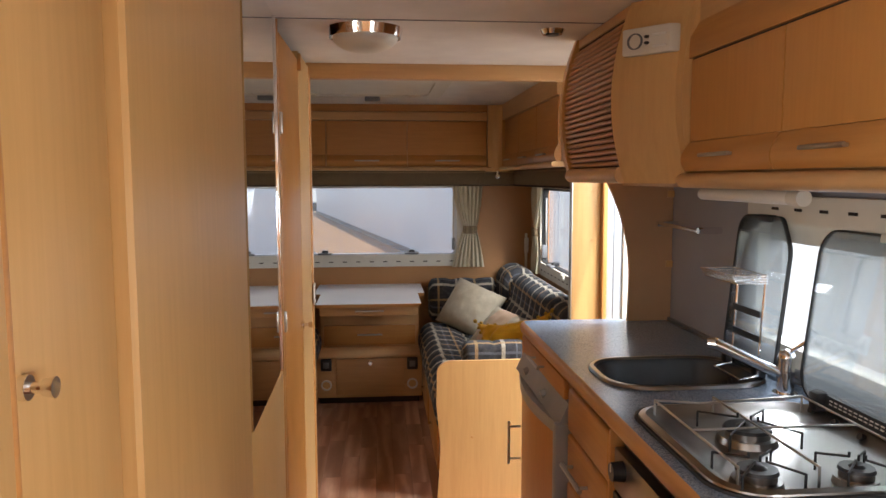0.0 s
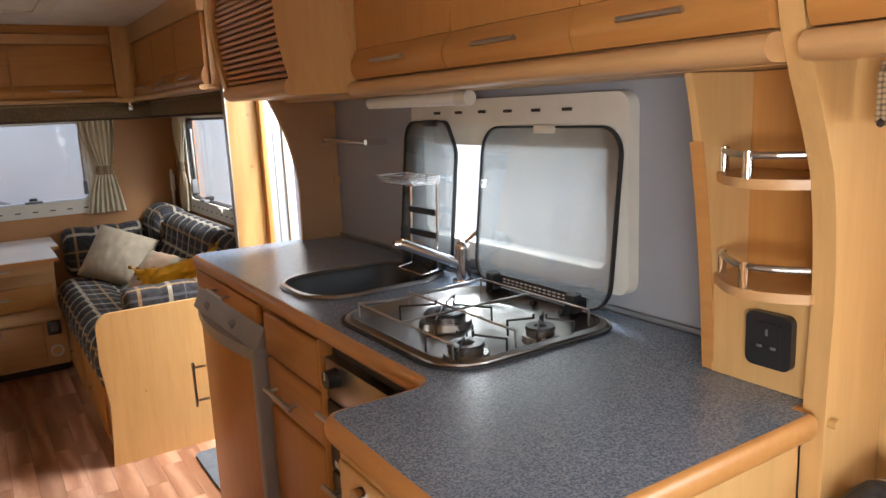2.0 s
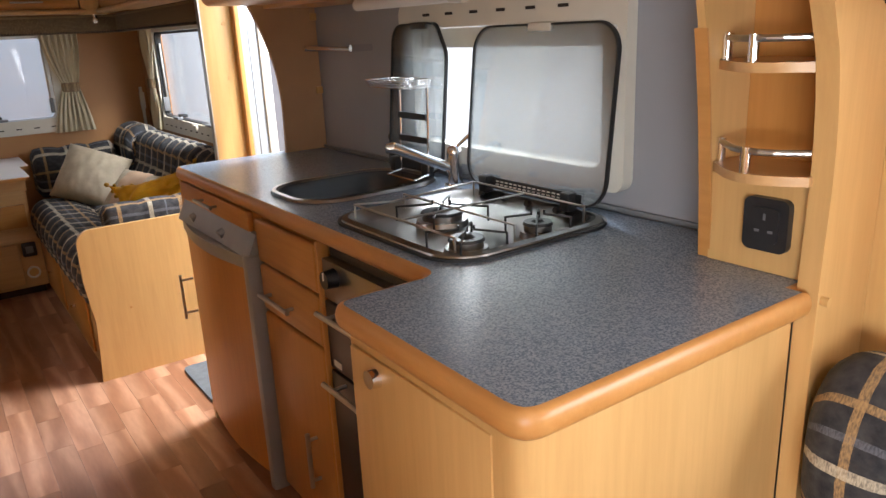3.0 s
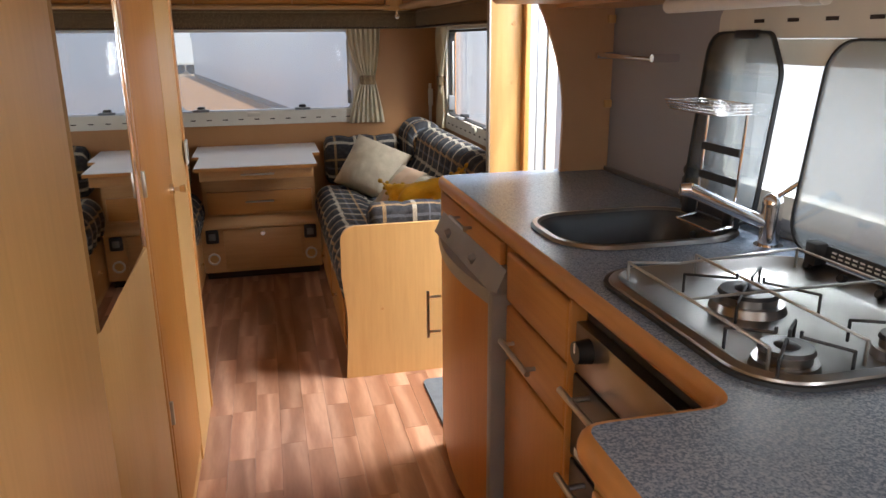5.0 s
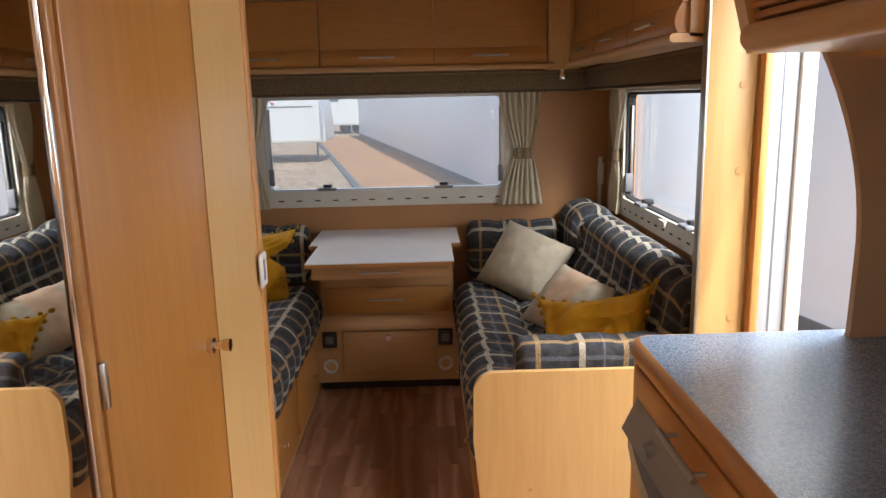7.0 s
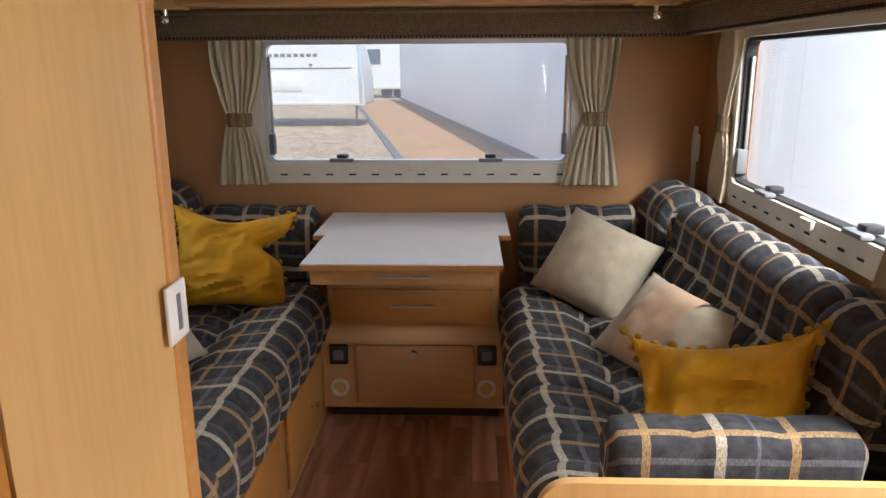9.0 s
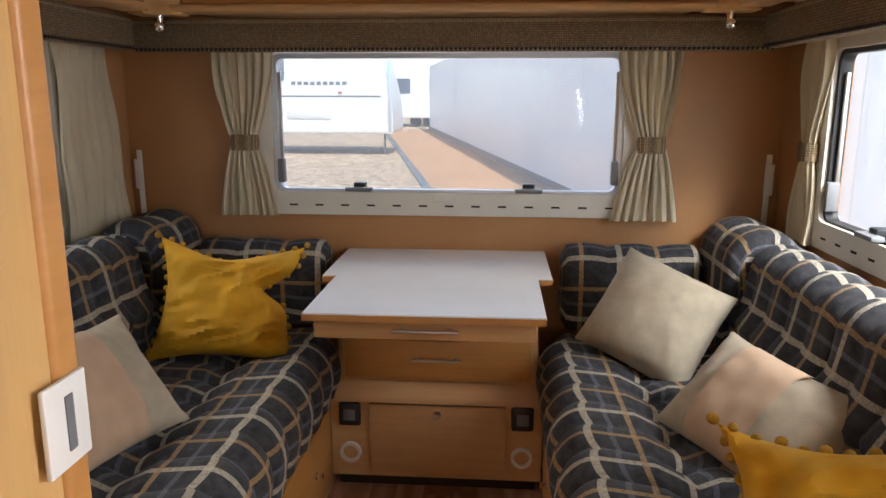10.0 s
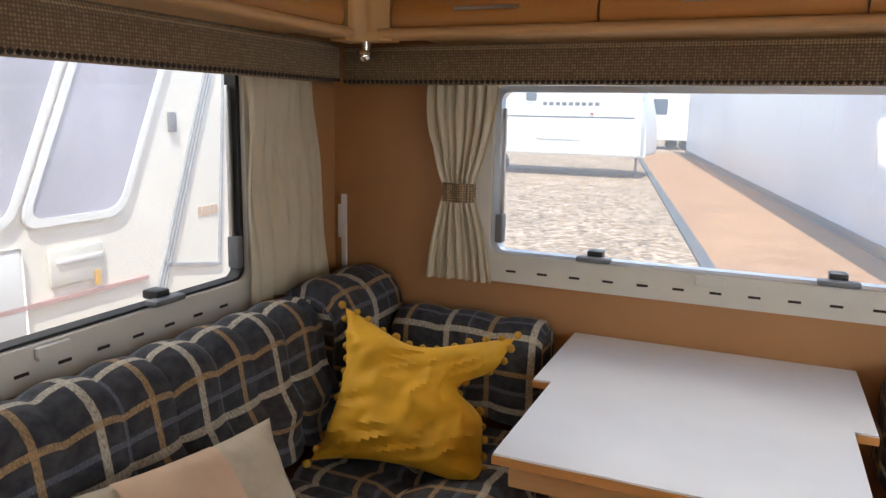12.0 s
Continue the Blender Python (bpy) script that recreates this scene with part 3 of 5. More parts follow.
def overhead_door(parent, axis, face, lo, hi, out, mat_flat, mat_roll, z0=1.468, z1=1.742, belly=0.03):
    """A flap door with a flat upper part and a lower part that rolls outward."""
    zs = z0 + 0.07
    prof = [(0.0, z1), (0.0, zs + 0.004)]
    d = 1 if out > 0 else -1

    def ex(pts):
        g = [(face + d * p, z) for p, z in pts]
        bm = bmesh.new()
        return prism(bm, g, "y", lo, hi) if axis == "x" else prism(bm, [(y, z) for y, z in g], "x", lo, hi)
    flat = ex([(-0.016, z1), (0, z1), (0, zs + 0.001), (-0.016, zs + 0.001)])
    dr = part("door", flat, mat_flat, parent, "orange-brown veneered flap door")
    roll = [(-0.016, zs)] + [(belly * math.sin(radians(a)) * 0.55, zs - (zs - z0) * a / 150) for a in range(0, 151, 15)] + [(-0.016, z0)]
    rl = part("door_roll", ex(roll), mat_roll, dr, "rolled lower edge of solid wood")
    mid, h = (lo + hi) / 2, min(0.075, (hi - lo) * 0.17)
    zc = z0 + 0.035
    f = face + d * belly * 0.5
    if axis == "x":
        bar_handle(dr, (f, mid - h, zc), (f, mid + h, zc), (d * 0.016, 0, 0), 0.0045)
    else:
        bar_handle(dr, (mid - h, f, zc), (mid + h, f, zc), (0, d * 0.016, 0), 0.0045)
    return dr


FACE = 4.655
ov = thing("front_overhead_cabinet", "overhead cabinet of three orange-brown flap doors", "overhead cabinet", (CX, 4.8, ZB))
part("body", B(-0.575, 0.897, FACE + 0.018, Y1 - 0.002, ZB + 0.012, ZC - 0.002), BEECH_X, ov)
xs = (-0.573, -0.087, 0.404, 0.895)
for a, b in zip(xs, xs[1:]):
    overhead_door(ov, "y", FACE, a + 0.003, b - 0.003, -1, DOORWOOD_X, DOORWOOD_X)
part("bottom_rail", prism(bmesh.new(), [(FACE - 0.02 + 0.012 * math.cos(radians(a)), 1.455 + 0.011 * math.sin(radians(a))) for a in range(90, 271, 20)] +
                          [(FACE + 0.05, 1.444), (FACE + 0.05, 1.466)], "x", -0.60, 0.92), BEECH_X, ov, "pale rounded bottom rail")
part("top_board", prism(bmesh.new(), [(FACE - 0.012, 1.747), (FACE - 0.012, 1.795), (FACE + 0.03, 1.80), (FACE + 0.03, 1.747)], "x", -0.575, 0.897), BEECH_X, ov)
part("cornice", B(-0.575, 0.897, FACE + 0.002, FACE + 0.0175, 1.801, ZC - 0.001), DOORWOOD_X, ov)

for side, wx, fx, xa in ((1, X1, 0.995, 0.90), (-1, X0, -0.675, -0.578)):
    y_near = 3.23 if side == 1 else 3.122
    so = thing("side_overhead_cabinet", "long side overhead cabinet of orange-brown flap doors", "overhead cabinet", (wx - side * 0.1, 4.0, ZB), "side overhead cabinets")
    xa0, xa1 = sorted((fx + side * 0.018, wx - side * 0.002))
    part("body", B(xa0, xa1, y_near, 4.60, ZB + 0.012, ZC - 0.002), BEECH_H, so)
    n = 3
    for k in range(n):
        a = y_near + 0.01 + (4.57 - y_near) * k / n
        b = y_near + 0.01 + (4.57 - y_near) * (k + 1) / n
        overhead_door(so, "x", fx, a + 0.003, b - 0.003, -side, DOORWOOD_H, DOORWOOD_H)
    part("bottom_rail", prism(bmesh.new(), [(fx - side * (0.02 - 0.012 * math.cos(radians(a))), 1.455 + 0.011 * math.sin(radians(a))) for a in range(90, 271, 20)] +
                              [(fx + side * 0.05, 1.444), (fx + side * 0.05, 1.466)], "y", y_near, 4.60), BEECH_H, so, "pale rounded bottom rail")
    part("top_board", B(*sorted((fx - side * 0.012, fx + side * 0.0175)), y_near, 4.60, 1.747, ZC - 0.001, 0.004), BEECH_H, so)
    cp = thing("corner_post", "pale beech corner post between overhead cabinets", "corner post", (xa, 4.68, ZB), "overhead corner posts")
    x_in, x_out = xa, fx + side * 0.03
    pts = [(x_in, FACE + 0.03), (x_in, FACE - 0.008), (x_in + side * 0.02, FACE - 0.014)]
    for a in range(0, 91, 15):
        pts.append((x_in + side * (0.035 + 0.045 * math.sin(radians(a))), FACE - 0.05 + 0.04 * math.cos(radians(a)) - 0.012))
    pts += [(x_out, 4.601), (x_out, FACE + 0.03)]
    part("post", prism(bmesh.new(), pts, "z", ZB + 0.012, ZC - 0.003), BEECH, cp)
    part("foot", prism(bmesh.new(), [(p[0] - side * 0.012 * (k < 5), p[1] - 0.012) for k, p in enumerate(pts)], "z", ZB - 0.008, ZB + 0.011), BEECH, cp)
    sl = thing("spot_lamp", "tiny clear reading spot under the corner post", "spot lamp", (x_in + side * 0.06, 4.64, 1.41), "reading spots")
    part("stem", cyl(bmesh.new(), (x_in + side * 0.06, 4.64, 1.438), (x_in + side * 0.06, 4.64, 1.415), 0.012, 14), CHROME, sl)
    part("head", ball(bmesh.new(), (x_in + side * 0.06, 4.635, 1.405), 0.015), CHROME, sl)


# ---- pelmets and curtains ----
def pelmet(pts, axis, a, b, label):
    ob = thing("pelmet", label, "pelmet", ((pts[0][0], (a + b) / 2, 1.35) if axis == "y" else ((a + b) / 2, pts[0][0], 1.35)), "window pelmets")
    part("cover", prism(bmesh.new(), pts, axis, a, b), WEAVE, ob)
    bm = bmesh.new()
    lx = pts[-1][0]
    n = int(abs(b - a) / 0.014)
    for k in range(n):
        u = a + (b - a) * (k + 0.5) / n
        p = (lx, u, pts[-1][1]) if axis == "y" else (u, lx, pts[-1][1])
        q = Matrix.LocRotScale(p, None, (0.006, 0.005, 0.006))
        bmesh.ops.create_icosphere(bm, subdivisions=1, radius=1, matrix=q)
    part("braid", bm, DARK, ob, "dark twisted braid")
    return ob


def pel_prof(w, s):
    """w: room face of the pelmet, s: way to the wall."""
    return [(w + s * 0.03, 1.345), (w + s * 0.03, 1.443), (w + s * 0.008, 1.443), (w - 0.0, 1.425), (w - 0.0, 1.352)]


pelmet(pel_prof(4.80, 1), "x", -0.80, 1.14, "brown woven fabric pelmet above the front window")
pelmet(pel_prof(1.08, 1), "y", 3.23, 4.72, "brown woven fabric pelmet above a side window")
pelmet(pel_prof(-0.76, -1), "y", 3.122, 4.72, "brown woven fabric pelmet above a side window")


def curtain(axis, wall, sign, top0, top1, tie0, tie1, bot0, bot1, z0, z1, ztie, pleats, group, tied=True, amp=0.012):
    ob = thing("curtain", "cream cotton curtain gathered with a woven tie-back" if tied else "cream cotton curtain hanging loose beside the window",
               "curtain", ((bot0 + bot1) / 2, wall, z0) if axis == "y" else (wall, (bot0 + bot1) / 2, z0), group)
    bm = bmesh.new()
    nu, nv = pleats * 10, 36
    rows = []
    for j in range(nv + 1):
        f = j / nv
        z = z1 + (z0 - z1) * f
        ft = (z1 - ztie) / (z1 - z0)
        if f < ft:
            g = (f / ft) ** 1.7
            a, b = top0 + (tie0 - top0) * g, top1 + (tie1 - top1) * g
        else:
            g = ((f - ft) / (1 - ft)) ** 0.75
            a, b = tie0 + (bot0 - tie0) * g, tie1 + (bot1 - tie1) * g
        row = []
        for i in range(nu + 1):
            u = i / nu
            ph = u * pleats * math.tau
            am = amp * (0.9 + 0.35 * math.sin(u * 17 + f * 2.0) + 0.2 * math.sin(f * 6 + u * 9)) * (0.75 if abs(f - ft) < 0.06 and tied else 1)
            d = am * math.sin(ph + 0.7 * math.sin(f * 3 + u * 5)) + 0.006 * math.sin(f * 9 + u * 4)
            s = a + (b - a) * (u + 0.012 * math.sin(ph * 2 + f * 5))
            w = wall + sign * (0.03 + d)
            row.append(bm.verts.new((s, w, z) if axis == "y" else (w, s, z)))
        rows.append(row)
    for r0, r1 in zip(rows, rows[1:]):
        for k in range(nu):
            bm.faces.new((r0[k], r0[k + 1], r1[k + 1], r1[k]))
    bmesh.ops.recalc_face_normals(bm, faces=bm.faces)
    bmesh.ops.solidify(bm, geom=bm.faces[:], thickness=0.0018)
    part("cloth", bm, CURTAIN, ob)
    if tied:
        bm = bmesh.new()
        lo, hi = min(tie0, tie1) - 0.004, max(tie0, tie1) + 0.004
        c, r1, r2 = (lo + hi) / 2, (hi - lo) / 2, 0.026
        o = [(c + (r1 + 0.003) * math.cos(t * math.tau / 24), wall + sign * 0.03 + r2 * math.sin(t * math.tau / 24)) for t in range(24)]
        i = [(c + r1 * math.cos(t * math.tau / 24), wall + sign * 0.03 + (r2 - 0.003) * math.sin(t * math.tau / 24)) for t in range(24)]
        if axis == "x":
            o, i = [(q, p) for p, q in o], [(q, p) for p, q in i]
        ring(bm, o, i, "z", ztie - 0.026, ztie + 0.026)
        part("tie_back", bm, WEAVE, ob, "woven brown tie-back")
    return ob


curtain("y", Y1, -1, -0.60, -0.40, -0.545, -0.465, -0.595, -0.40, 0.815, 1.36, 1.06, 7, "front window curtains")
curtain("y", Y1, -1, 0.905, 0.71, 0.865, 0.785, 0.915, 0.70, 0.812, 1.36, 1.06, 7, "front window curtains")
curtain("x", X1, -1, 4.72, 4.58, 4.70, 4.63, 4.74, 4.61, 0.80, 1.36, 1.06, 5, "side window curtains")
curtain("x", X1, -1, 3.27, 3.68, 3.32, 3.60, 3.28, 3.66, 0.80, 1.36, 1.06, 5, "side window curtains")
curtain("x", X0, 1, 4.50, 4.80, 4.50, 4.82, 4.50, 4.86, 0.79, 1.36, 1.06, 6, "side window curtains", False, 0.011)
for x, name in ((1.205, "r"), (-0.885, "l")):
    rs = thing("corner_strip", "slim white plastic strip in the wall corner", "cable strip", (x, Y1 - 0.012, 0.78), "corner strips")
    part("strip", B(x - 0.008, x + 0.008, Y1 - 0.012, Y1 - 0.001, 0.72, 1.03, 0.002), PLASTIC_W, rs)
    part("clip", B(x - 0.014, x + 0.014, Y1 - 0.022, Y1 - 0.012, 0.90, 1.0, 0.003), PLASTIC_W, rs)


# ---- seats ----
def cushion(name, label, prof, axis, a, b, parent=None, channel=0.0, depth=0.012, group="", uoff=0.0, crown=0.0, ends=0.02, category="seat cushion"):
    """An upholstered block: a closed outline run along an axis, with sewn channels across and soft ends.
    Its cloth is laid out in metres along and around it."""
    n = 60 if channel else 24
    if channel:
        n = max(24, int(abs(b - a) / channel) * 12)
    c = Vector((sum(p[0] for p in prof) / len(prof), sum(p[1] for p in prof) / len(prof)))
    per, acc = [0.0], 0.0
    m = len(prof)
    for k in range(m):
        p, q = prof[k], prof[(k + 1) % m]
        acc += math.dist(p, q)
        per.append(acc)
    bm = bmesh.new()
    uv = bm.loops.layers.uv.new("cloth")
    L = abs(b - a)
    rows = []
    for j in range(n + 1):
        t = j / n
        w = a + (b - a) * t
        dist = min(t, 1 - t) * L
        sh = 0.0
        if dist < ends:
            sh = ends * (1 - math.sqrt(max(0, 1 - (1 - dist / ends) ** 2)))
        row = []
        for k in range(m):
            p = Vector(prof[k])
            d = (c - p)
            r = d.length
            push = sh
            if channel:
                ph = abs(math.sin(math.pi * (w - a) / channel))
                push += depth * 1.5 * (1 - ph ** 0.38)
            push += 0.003 * noise.noise((w * 9, p[0] * 9, p[1] * 9))
            q = p + d / r * min(push, r * 0.9)
            row.append(bm.verts.new((q[0], w, q[1]) if axis == "y" else (w, q[0], q[1])))
        rows.append(row)
    for j in range(n):
        for k in range(m):
            k2 = (k + 1) % m
            f = bm.faces.new((rows[j][k], rows[j + 1][k], rows[j + 1][k2], rows[j][k2]))
            u0, u1 = uoff + L * j / n, uoff + L * (j + 1) / n
            for lp, (u, v) in zip(f.loops, ((u0, per[k]), (u1, per[k]), (u1, per[k + 1]), (u0, per[k + 1]))):
                lp[uv].uv = (u, v)
    for row, u0 in ((rows[0], 0), (rows[-1], L)):
        f = bm.faces.new(row)
        for lp, p in zip(f.loops, prof):
            lp[uv].uv = (p[0] + uoff, p[1])
    bmesh.ops.recalc_face_normals(bm, faces=bm.faces)
    if parent:
        return part(name, bm, PLAID, parent)
    zb = min(p[1] for p in prof)
    base = (c[0], (a + b) / 2, zb) if axis == "y" else ((a + b) / 2, c[0], zb)
    ob = link(name, bm, PLAID, origin=base, angle=60)
    return tagged(ob, label, category, group)


def arc(cx, cy, rx, ry, a0, a1, n=8):
    return [(cx + rx * math.cos(radians(a0 + (a1 - a0) * k / n)), cy + ry * math.sin(radians(a0 + (a1 - a0) * k / n))) for k in range(n + 1)]


def dense(pts, step=0.03):
    out = []
    for p, q in zip(pts, pts[1:] + pts[:1]):
        n = max(1, int(math.dist(p, q) / step))
        out += [(p[0] + (q[0] - p[0]) * k / n, p[1] + (q[1] - p[1]) * k / n) for k in range(n)]
    return out


ZS = 0.33
for side in (1, -1):
    def mx(x):
        return x if side == 1 else 2 * CX - x
    wx = X1 if side == 1 else X0
    yn = 3.217 if side == 1 else 3.119
    bench = thing("bench_seat_base", "beech bench box with a hinged front flap", "bench seat", (mx(0.8), 4.0, 0), "lounge bench seats")
    x0, x1 = sorted((mx(0.50), wx - side * 0.002))
    part("box", B(x0, x1, yn, Y1 - 0.36, 0.0, ZS), BEECH_H, bench)
    x0, x1 = sorted((mx(0.50), wx - side * 0.002))
    part("top_board", B(x0, x1, Y1 - 0.359, Y1 - 0.002, 0.0, ZS), BEECH_H, bench)
    for ya, yb in ((3.42, 4.02), (4.06, 4.56)):
        x0, x1 = sorted((mx(0.4985), mx(0.488)))
        fl = part("flap", B(x0, x1, ya, yb, 0.045, 0.285, 0.004), DOORWOOD_H, bench, "orange-brown flap")
        knob(fl, (mx(0.488), ya + 0.3, 0.17), (-side * 0.022, 0, 0), 0.009)
    # seat: a roll along the front edge and a flat pad behind
    prof = dense([(mx(x), z) for x, z in [(0.98, ZS + 0.002), (0.98, 0.475)] + [(0.79, 0.472), (0.745, 0.452), (0.70, 0.478), (0.66, 0.497)] +
                  arc(0.545, 0.40, 0.085, 0.108, 85, 190, 10) + [(0.475, ZS - 0.02), (0.487, ZS - 0.025), (0.497, ZS + 0.002)]], 0.03)
    cushion("seat_cushion", "navy plaid chenille seat cushion with sewn channels", prof, "y", yn + 0.012, 4.62, channel=0.118, depth=0.016, group="seat cushions")
    # backrest along the side wall
    prof = dense([(mx(x), z) for x, z in [(1.215, 0.487), (1.215, 0.74)] + arc(1.125, 0.745, 0.088, 0.075, 10, 175, 9) + [(1.02, 0.66), (0.985, 0.60), (1.0, 0.54), (0.99, 0.487)]], 0.03)
    cushion("back_cushion", "navy plaid chenille back cushion with a rolled top", prof, "y", yn + 0.11, 4.56, channel=0.118, depth=0.016, group="back cushions", category="back cushion")
    # corner and front pieces
    prof = dense([(y, z) for y, z in [(4.93, 0.48), (4.93, 0.70)] + arc(4.85, 0.70, 0.075, 0.05, 10, 170, 6) + [(4.765, 0.60), (4.77, 0.48)]], 0.03)
    a, b = sorted((mx(0.545), mx(0.98)))
    cushion("back_cushion", "navy plaid chenille back cushion against the front wall", prof, "x", a, b, channel=0.15, depth=0.012, group="back cushions", category="back cushion")
    prof = dense([(mx(x), z) for x, z in [(1.215, 0.487), (1.215, 0.72)] + arc(1.10, 0.74, 0.11, 0.105, 5, 175, 9) + [(0.985, 0.60), (0.985, 0.487)]], 0.03)
    cushion("corner_cushion", "navy plaid chenille corner cushion with a rounded top", prof, "y", 4.575, 4.92, channel=0.17, depth=0.015, group="back cushions", category="back cushion")
    prof = dense([(mx(x), z) for x, z in [(0.98, ZS + 0.002), (0.98, 0.47), (0.60, 0.475)] + arc(0.565, 0.45, 0.035, 0.03, 60, 180, 4) + [(0.53, ZS + 0.002)]], 0.03)
    cushion("seat_cushion", "navy plaid seat cushion in the front corner", prof, "y", 4.635, 4.76, group="seat cushions")

endp = thing("bench_end_panel", "pale beech bench end panel with rounded top corner", "end panel", (0.77, 3.205, 0))
prof = [(0.47, 0.0), (1.052, 0.0), (1.052, 0.617)] + [(0.525 + 0.055 * math.cos(radians(a)), 0.562 + 0.055 * math.sin(radians(a))) for a in range(90, 181, 10)] + [(0.468, 0.42), (0.485, 0.25), (0.478, 0.10)]
part("panel", prism(bmesh.new(), prof, "y", 3.195, 3.213), BEECH, endp)
for x, z in ((0.62, 0.28), (0.95, 0.25)):
    part("screw_cap", cyl(bmesh.new(), (x, 3.195, z), (x, 3.1935, z), 0.005, 10), EDGE, endp)
prof = dense([(y, z) for y, z in rounded(3.222, 3.325, 0.500, 0.685, 0.03, 4)], 0.03)
cushion("arm_cushion", "navy plaid arm bolster behind the bench end panel", prof, "x", 0.585, 1.0, channel=0.14, depth=0.008, category="arm cushion")


def scatter(name, label, at, size, turn, mat_, thick=0.16, pom=False, panel=None, group="scatter cushions", seed=1, pinch=0.10, chop=0.0):
    """A loose cushion: pinched corners, a soft belly and creases."""
    rng = random.Random(seed)
    w, h = size
    ob = thing(name, label, "cushion", at, group)
    n = 40
    rot = Euler([radians(a) for a in turn]).to_matrix()
    bm = bmesh.new()
    sides = []

    def place(u, v, s):
        k = max(0.0, (1 - abs(u) ** 2.6)) ** 0.55 * max(0.0, (1 - abs(v) ** 2.6)) ** 0.55
        pin = 1 - pinch * ((1 - u * u) * (v * v) ** 1.5 + (1 - v * v) * (u * u) ** 1.5) / 1.0
        cre = (0.011 + 0.2 * max(0, pinch - 0.1)) * noise.noise((u * 2.3 + seed, v * 2.3, s)) + 0.010 * noise.noise((u * 6 + seed, v * 3, s * 2))
        fold = (0.35 - abs(noise.noise((u * 1.6 + v * 1.1 + seed, v * 4.5 - u * 2.0, 2.0 + s)))) * (0.09 if pinch > 0.15 else 0.0)
        cre *= 1.0 if pinch > 0.15 else 0.45
        z = s * (thick / 2 * k + (cre + 0.35 * fold) * min(1, 3 * k))
        p = Vector((u * w / 2 * (pin if abs(u) >= abs(v) else 1 - pinch * (1 - v * v) * (u * u)), v * h / 2 * (pin if abs(v) > abs(u) else 1 - pinch * (1 - u * u) * (v * v)), z))
        if chop:
            gash = math.exp(-((v - 0.25) / 0.2) ** 2) * max(0.0, u) ** 1.5
            p.x -= chop * gash
            p.z -= 0.35 * chop * gash * s
            p.y -= 0.4 * chop * math.exp(-((u + 0.05) / 0.5) ** 2) * max(0.0, v) ** 2
        return rot @ p + Vector(at)
    grids = []
    for s in (1, -1):
        g = [[bm.verts.new(place(-1 + 2 * i / n, -1 + 2 * j / n, s)) for i in range(n + 1)] for j in range(n + 1)]
        grids.append(g)
        for j in range(n):
            for i in range(n):
                bm.faces.new((g[j][i], g[j][i + 1], g[j + 1][i + 1], g[j + 1][i]))
    bmesh.ops.remove_doubles(bm, verts=bm.verts[:], dist=0.0015)
    bmesh.ops.recalc_face_normals(bm, faces=bm.faces)
    part("cover", bm, mat_, ob)
    if panel:
        bm = bmesh.new()
        rows = []
        for j in range(n + 1):
            rows.append([bm.verts.new(place(u, -0.985 + 1.97 * j / n, 1) + rot @ Vector((0, 0, 0.012))) for u in [panel[0] + (panel[1] - panel[0]) * i / 24 for i in range(25)]])
        for r0, r1 in zip(rows, rows[1:]):
            for i in range(24):
                bm.faces.new((r0[i], r0[i + 1], r1[i + 1], r1[i]))
        part("centre_band", bm, PINKISH, ob, "smooth blush band")
    if pom:
        for k in range(13):
            u = -1 + 2 * k / 12
            for p in ((u, 1.0), (-1.0, u), (1.0, u)):
                q = place(p[0] * 1.02, p[1] * 1.02, 1) + Vector((rng.uniform(-1, 1), rng.uniform(-1, 1), rng.uniform(-1, 1))) * 0.003
                bm = bmesh.new()
                bmesh.ops.create_icosphere(bm, subdivisions=2, radius=rng.uniform(0.008, 0.011), matrix=Matrix.Translation(q))
                part("pompom", bm, POMPOM, ob)
    return ob


scatter("scatter_cushion", "mustard yellow velvet cushion with pompom edging", (-0.43, 4.49, 0.63), (0.41, 0.36), (66, 6, 12), YELLOW, 0.18, True, seed=3, pinch=0.18, chop=0.08)
scatter("scatter_cushion", "cream knitted square cushion leaning in the corner", (0.785, 4.53, 0.60), (0.33, 0.32), (54, 20, -28), CREAM, 0.19, seed=5, pinch=0.04)
scatter("scatter_cushion", "cream knitted cushion with a blush centre band", (0.89, 4.0, 0.555), (0.42, 0.28), (46, 4, -66), CREAM, 0.12, False, (-0.45, 0.3), seed=7)
scatter("scatter_cushion", "mustard yellow velvet cushion with pompom edging", (0.865, 3.50, 0.575), (0.38, 0.35), (64, -12, -26), YELLOW, 0.17, True, seed=11, pinch=0.24)
scatter("scatter_cushion", "cream knitted cushion with a blush centre band", (-0.52, 3.88, 0.59), (0.44, 0.30), (52, 0, 74), CREAM, 0.12, False, (-0.45, 0.35), seed=13)

# ---- centre chest with pull-out table ----
chest = thing("chest_of_drawers", "beech centre chest with two drawers and a pale top", "chest of drawers", (CX, 4.75, 0))
part("base", B(-0.165, 0.485, 4.60, Y1 - 0.01, 0.045, 0.30), BEECH_X, chest)
# recess under the chest: its shade is put in as a near-black strip
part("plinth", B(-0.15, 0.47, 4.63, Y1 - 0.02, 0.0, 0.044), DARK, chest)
part("ledge", prism(bmesh.new(), [(4.575, 0.301), (4.575, 0.325), (4.60, 0.362), (4.93, 0.362), (4.93, 0.301)], "x", -0.165, 0.485), BEECH_X, chest)
part("body", B(-0.135, 0.465, 4.60, Y1 - 0.01, 0.363, 0.668), BEECH_X, chest)
dr = part("drawer", B(-0.115, 0.445, 4.578, 4.5995, 0.378, 0.50, 0.004), DOORWOOD_X, chest, "orange-brown drawer front")
